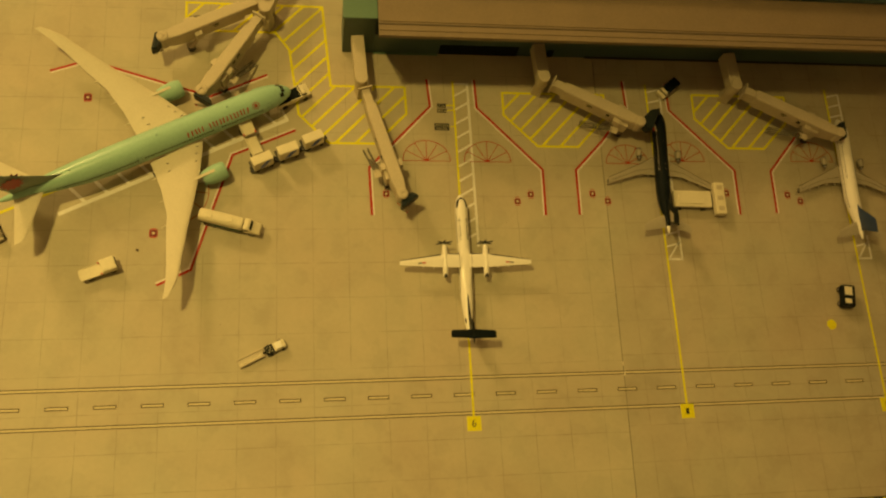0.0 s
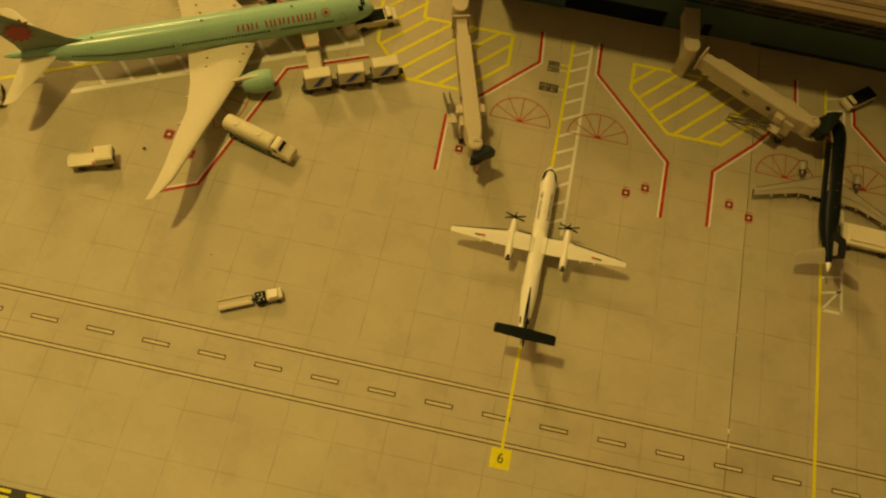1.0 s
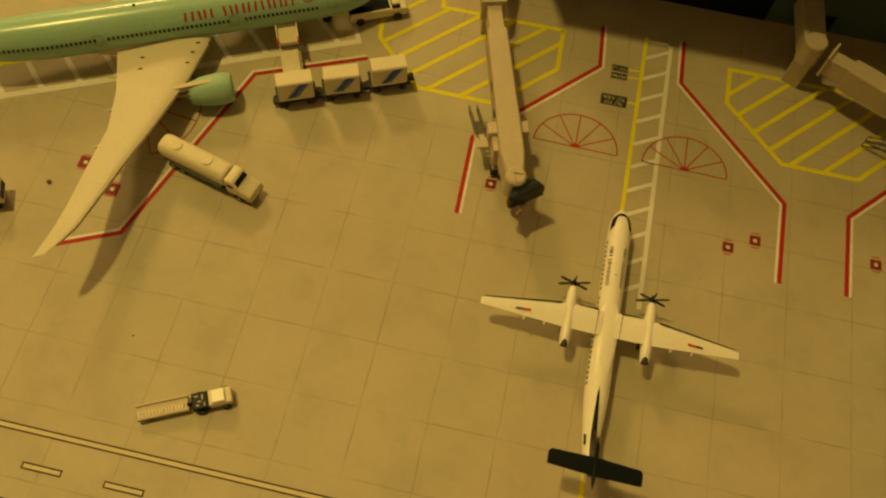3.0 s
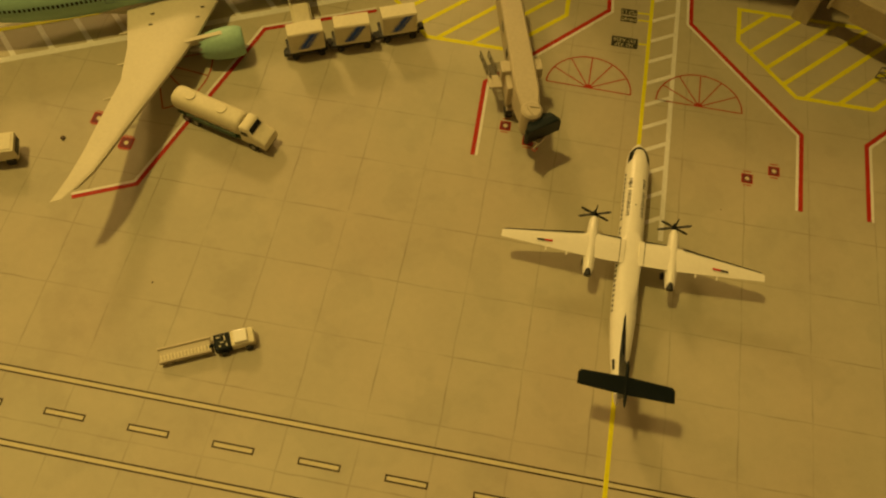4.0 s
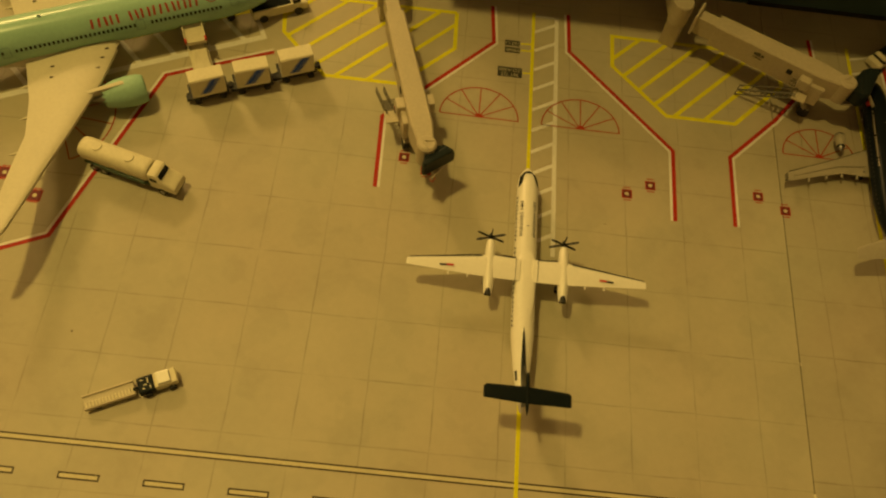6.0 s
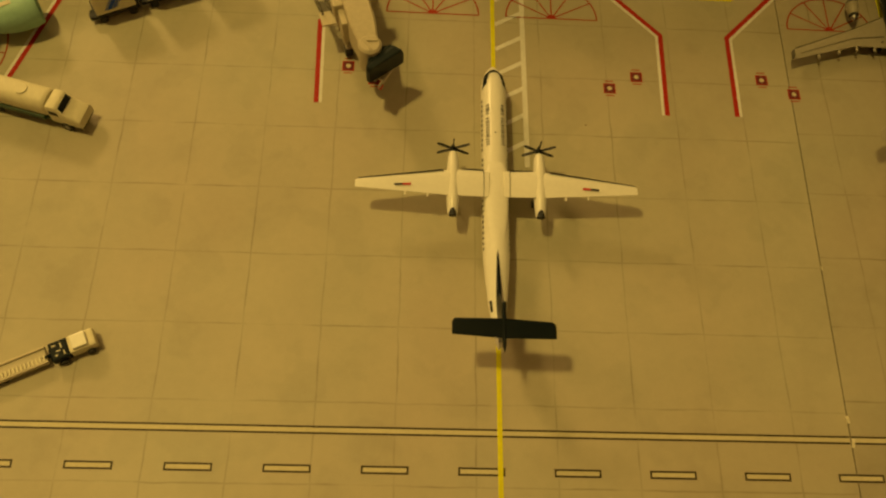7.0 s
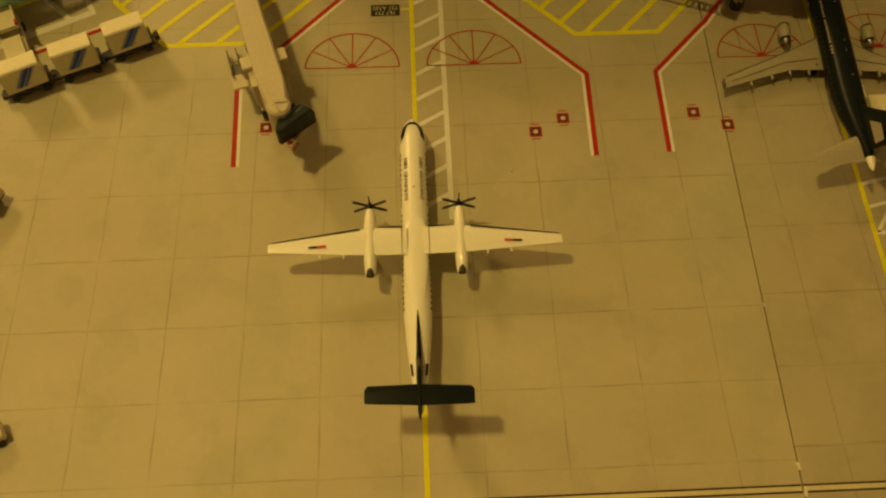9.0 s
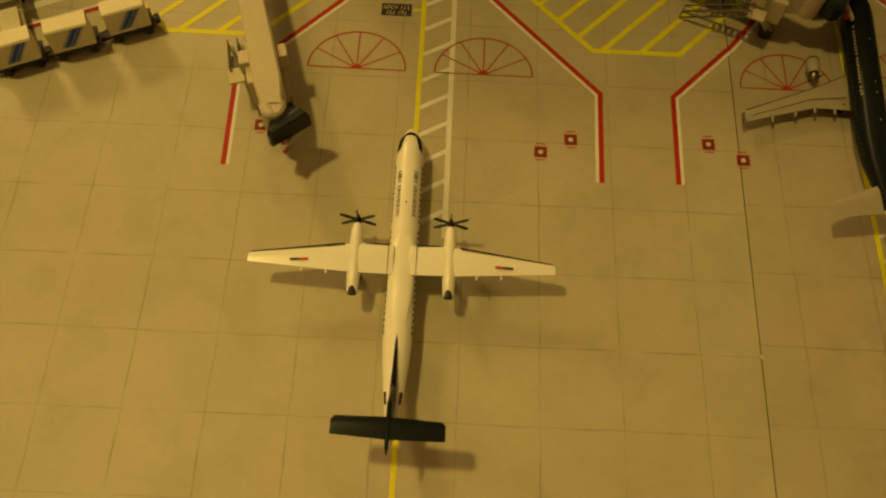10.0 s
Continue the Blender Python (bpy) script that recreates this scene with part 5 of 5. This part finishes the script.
def baggage_tractor():
    t = thing("baggage_tractor", -24.1, -1.0, 0, 118, "white baggage tractor with dark wheels behind the widebody tail", "ground vehicle")
    bm = bm_new()
    box(bm, (0, 0, 0.26), (1.05, 0.62, 0.22), bevel=0.05)
    part("body", bm, MATTEWHITE, t)
    bm = bm_new()
    box(bm, (-0.1, 0, 0.52), (0.62, 0.58, 0.34), bevel=0.05, taper=0.92)
    cab = part("cab", bm, MATTEWHITE, t)
    bm = bm_new()
    box(bm, (0.235, 0, 0.54), (0.03, 0.46, 0.20))
    part("windscreen", bm, WINDOW, cab)
    bm = bm_new()
    box(bm, (0.55, 0, 0.20), (0.08, 0.60, 0.14), bevel=0.02)
    part("bumper", bm, RUBBER, t)
    wheel_set_x(t, [(sx * 0.34, sy * 0.30) for sx in (-1, 1) for sy in (-1, 1)], 0.15)


baggage_tractor()


def belt_loader():
    t = thing("belt_loader", -10.79, -7.56, 0, 26, "white tow vehicle with dark engine deck and toothed conveyor ramp", "ground vehicle")
    bm = bm_new()
    box(bm, (0.98, 0, 0.24), (0.62, 0.44, 0.28), bevel=0.05)
    cab = part("cab", bm, MATTEWHITE, t)
    bm = bm_new()
    box(bm, (0.94, 0, 0.42), (0.36, 0.36, 0.10), bevel=0.03)
    part("cab_roof", bm, WHITE, cab)
    bm = bm_new()
    box(bm, (0.45, 0, 0.22), (0.44, 0.48, 0.24), bevel=0.04)
    deck = part("engine_deck", bm, BLACK, t, "black engine deck")
    bm = bm_new()
    for a, b, w, h in ((0.36, 0.12, 0.10, 0.03), (0.52, 0.08, 0.03, 0.14), (0.44, -0.03, 0.10, 0.03), (0.56, -0.12, 0.03, 0.09), (0.38, -0.13, 0.06, 0.04)):
        box(bm, (a, b, 0.35), (w, h, 0.03), bevel=0.008)
    part("deck_fittings", bm, MATTEWHITE, deck)
    bm = bm_new()
    tube(bm, (0.25, 0, 0.2), (0.02, 0, 0.2), 0.06, 0.03, seg=10)
    part("coupling", bm, BLACK, t)
    bm = bm_new()
    box(bm, (-0.55, 0.05, 0.15), (1.35, 0.38, 0.12), bevel=0.02)
    ramp = part("conveyor_ramp", bm, CREAM, t)
    for s in (-1, 1):
        bm = bm_new()
        box(bm, (-0.55, 0.05 + s * 0.19, 0.20), (1.38, 0.06, 0.14), bevel=0.025)
        part("side_rail", bm, CREAM, ramp)
    bm = bm_new()
    for k in range(15):
        box(bm, (-1.17 + k * 0.088, -0.03, 0.222), (0.04, 0.14, 0.05))
    part("cleats", bm, MATTEWHITE, ramp)
    wheel_set_x(t, [(a, sy * 0.24) for a in (0.45, 1.1) for sy in (-1, 1)], 0.10)
    wheel_set_x(t, [(-0.9, sy * 0.10) for sy in (-1, 1)], 0.08)


belt_loader()


def box_truck():
    t = thing("container_loader", 13.62, 0.80, 0, -1.5, "white high-loader with wide end cab beside the dark jet", "ground vehicle")
    bm = bm_new()
    box(bm, (0, 0, 0.38), (2.3, 0.98, 0.24), bevel=0.04)
    part("platform", bm, MATTEWHITE, t)
    bm = bm_new()
    box(bm, (-0.1, 0, 0.52), (1.5, 0.62, 0.06), bevel=0.02)
    part("raised_deck", bm, MATTEWHITE, t)
    bm = bm_new()
    box(bm, (1.60, 0.02, 0.48), (0.62, 1.94, 0.44), bevel=0.06)
    cab = part("cab", bm, MATTEWHITE, t)
    for yy in (-0.62, 0.02, 0.66):
        bm = bm_new()
        box(bm, (1.60, yy, 0.70), (0.34, 0.26, 0.05), bevel=0.02)
        part("roof_hatch", bm, CREAM, cab)
    bm = bm_new()
    box(bm, (0.2, 0, 0.18), (3.4, 0.9, 0.14), bevel=0.03)
    part("chassis", bm, RUBBER, t)
    wheel_set_x(t, [(a, sy * 0.5) for a in (-0.8, 0.7, 1.6) for sy in (-1, 1)], 0.16)


box_truck()


def dark_van():
    t = thing("service_van", 22.2, -5.16, 0, -8, "dark service van with white roof marks", "ground vehicle")
    bm = bm_new()
    box(bm, (0, 0, 0.42), (0.72, 1.35, 0.52), bevel=0.08, taper=0.92)
    body = part("body", bm, BLACK, t)
    bm = bm_new()
    box(bm, (-0.1, 0.25, 0.69), (0.46, 0.5, 0.04), bevel=0.015)
    box(bm, (-0.12, -0.35, 0.69), (0.40, 0.28, 0.04), bevel=0.015)
    part("roof_panel", bm, MATTEWHITE, body)
    wheel_set(t, [(sx * 0.34, sy * 0.42) for sx in (-1, 1) for sy in (-1, 1)], 0.15)
    bm = bm_new()
    bm.faces.new([bm.verts.new((21.15 + 0.3 * math.cos(a * 0.524), -6.7 + 0.3 * math.sin(a * 0.524), Z2)) for a in range(12)])
    flat("yellow_spot", bm, YELLOW, ground_b, "yellow painted spot")


dark_van()


def pebble(x, y, r):
    bm = bm_new()
    bmesh.ops.create_icosphere(bm, subdivisions=2, radius=r)
    for v in bm.verts:
        v.co *= 1 + 0.25 * noise.noise(v.co * 30)
        v.co.z = v.co.z * 0.7 + r * 0.62
    ob = part("crumb", bm, TABLE, None, "tiny dark speck on the mat, modelled as a crumb", smooth=True)
    ob.matrix_basis = pose(x * U, y * U, 0)
    tagged(ob, category="crumb", group="crumbs on the mat")


# the smallest of these stands in for a faint scratch on the mat
for px, py, pr in ((-17.17, -1.9, 0.07), (-12.9, -5.95, 0.026), (2.55, -0.45, 0.018)):
    pebble(px, py, pr)


def seam_glint(x, y, turn, w, h):
    """A curled white sliver that stands in for a glint on the seam."""
    bm = bm_new()
    loft(bm, [[(-w, u, z), (w, u, z), (w, u, z + 0.012), (-w, u, z + 0.012)] for u, z in ((-h, 0.004), (-h * 0.3, 0.02), (h * 0.4, 0.035), (h, 0.02))])
    ob = part("seam_glint", bm, MATTEWHITE, None, "tiny white fleck standing in for a glint on the mat seam", smooth=True)
    ob.matrix_basis = pose(x * U, y * U, 0, 0, 0, turn)
    tagged(ob, category="paper scrap", group="paper slivers on the seam")


# white flecks put where the raised seam catches the light
for px, py, pt, pw, ph in ((8.40, -8.56, 12, 0.04, 0.09), (8.43, -9.12, -8, 0.04, 0.11), (8.47, -4.6, 20, 0.02, 0.05)):
    seam_glint(px, py, pt, pw, ph)
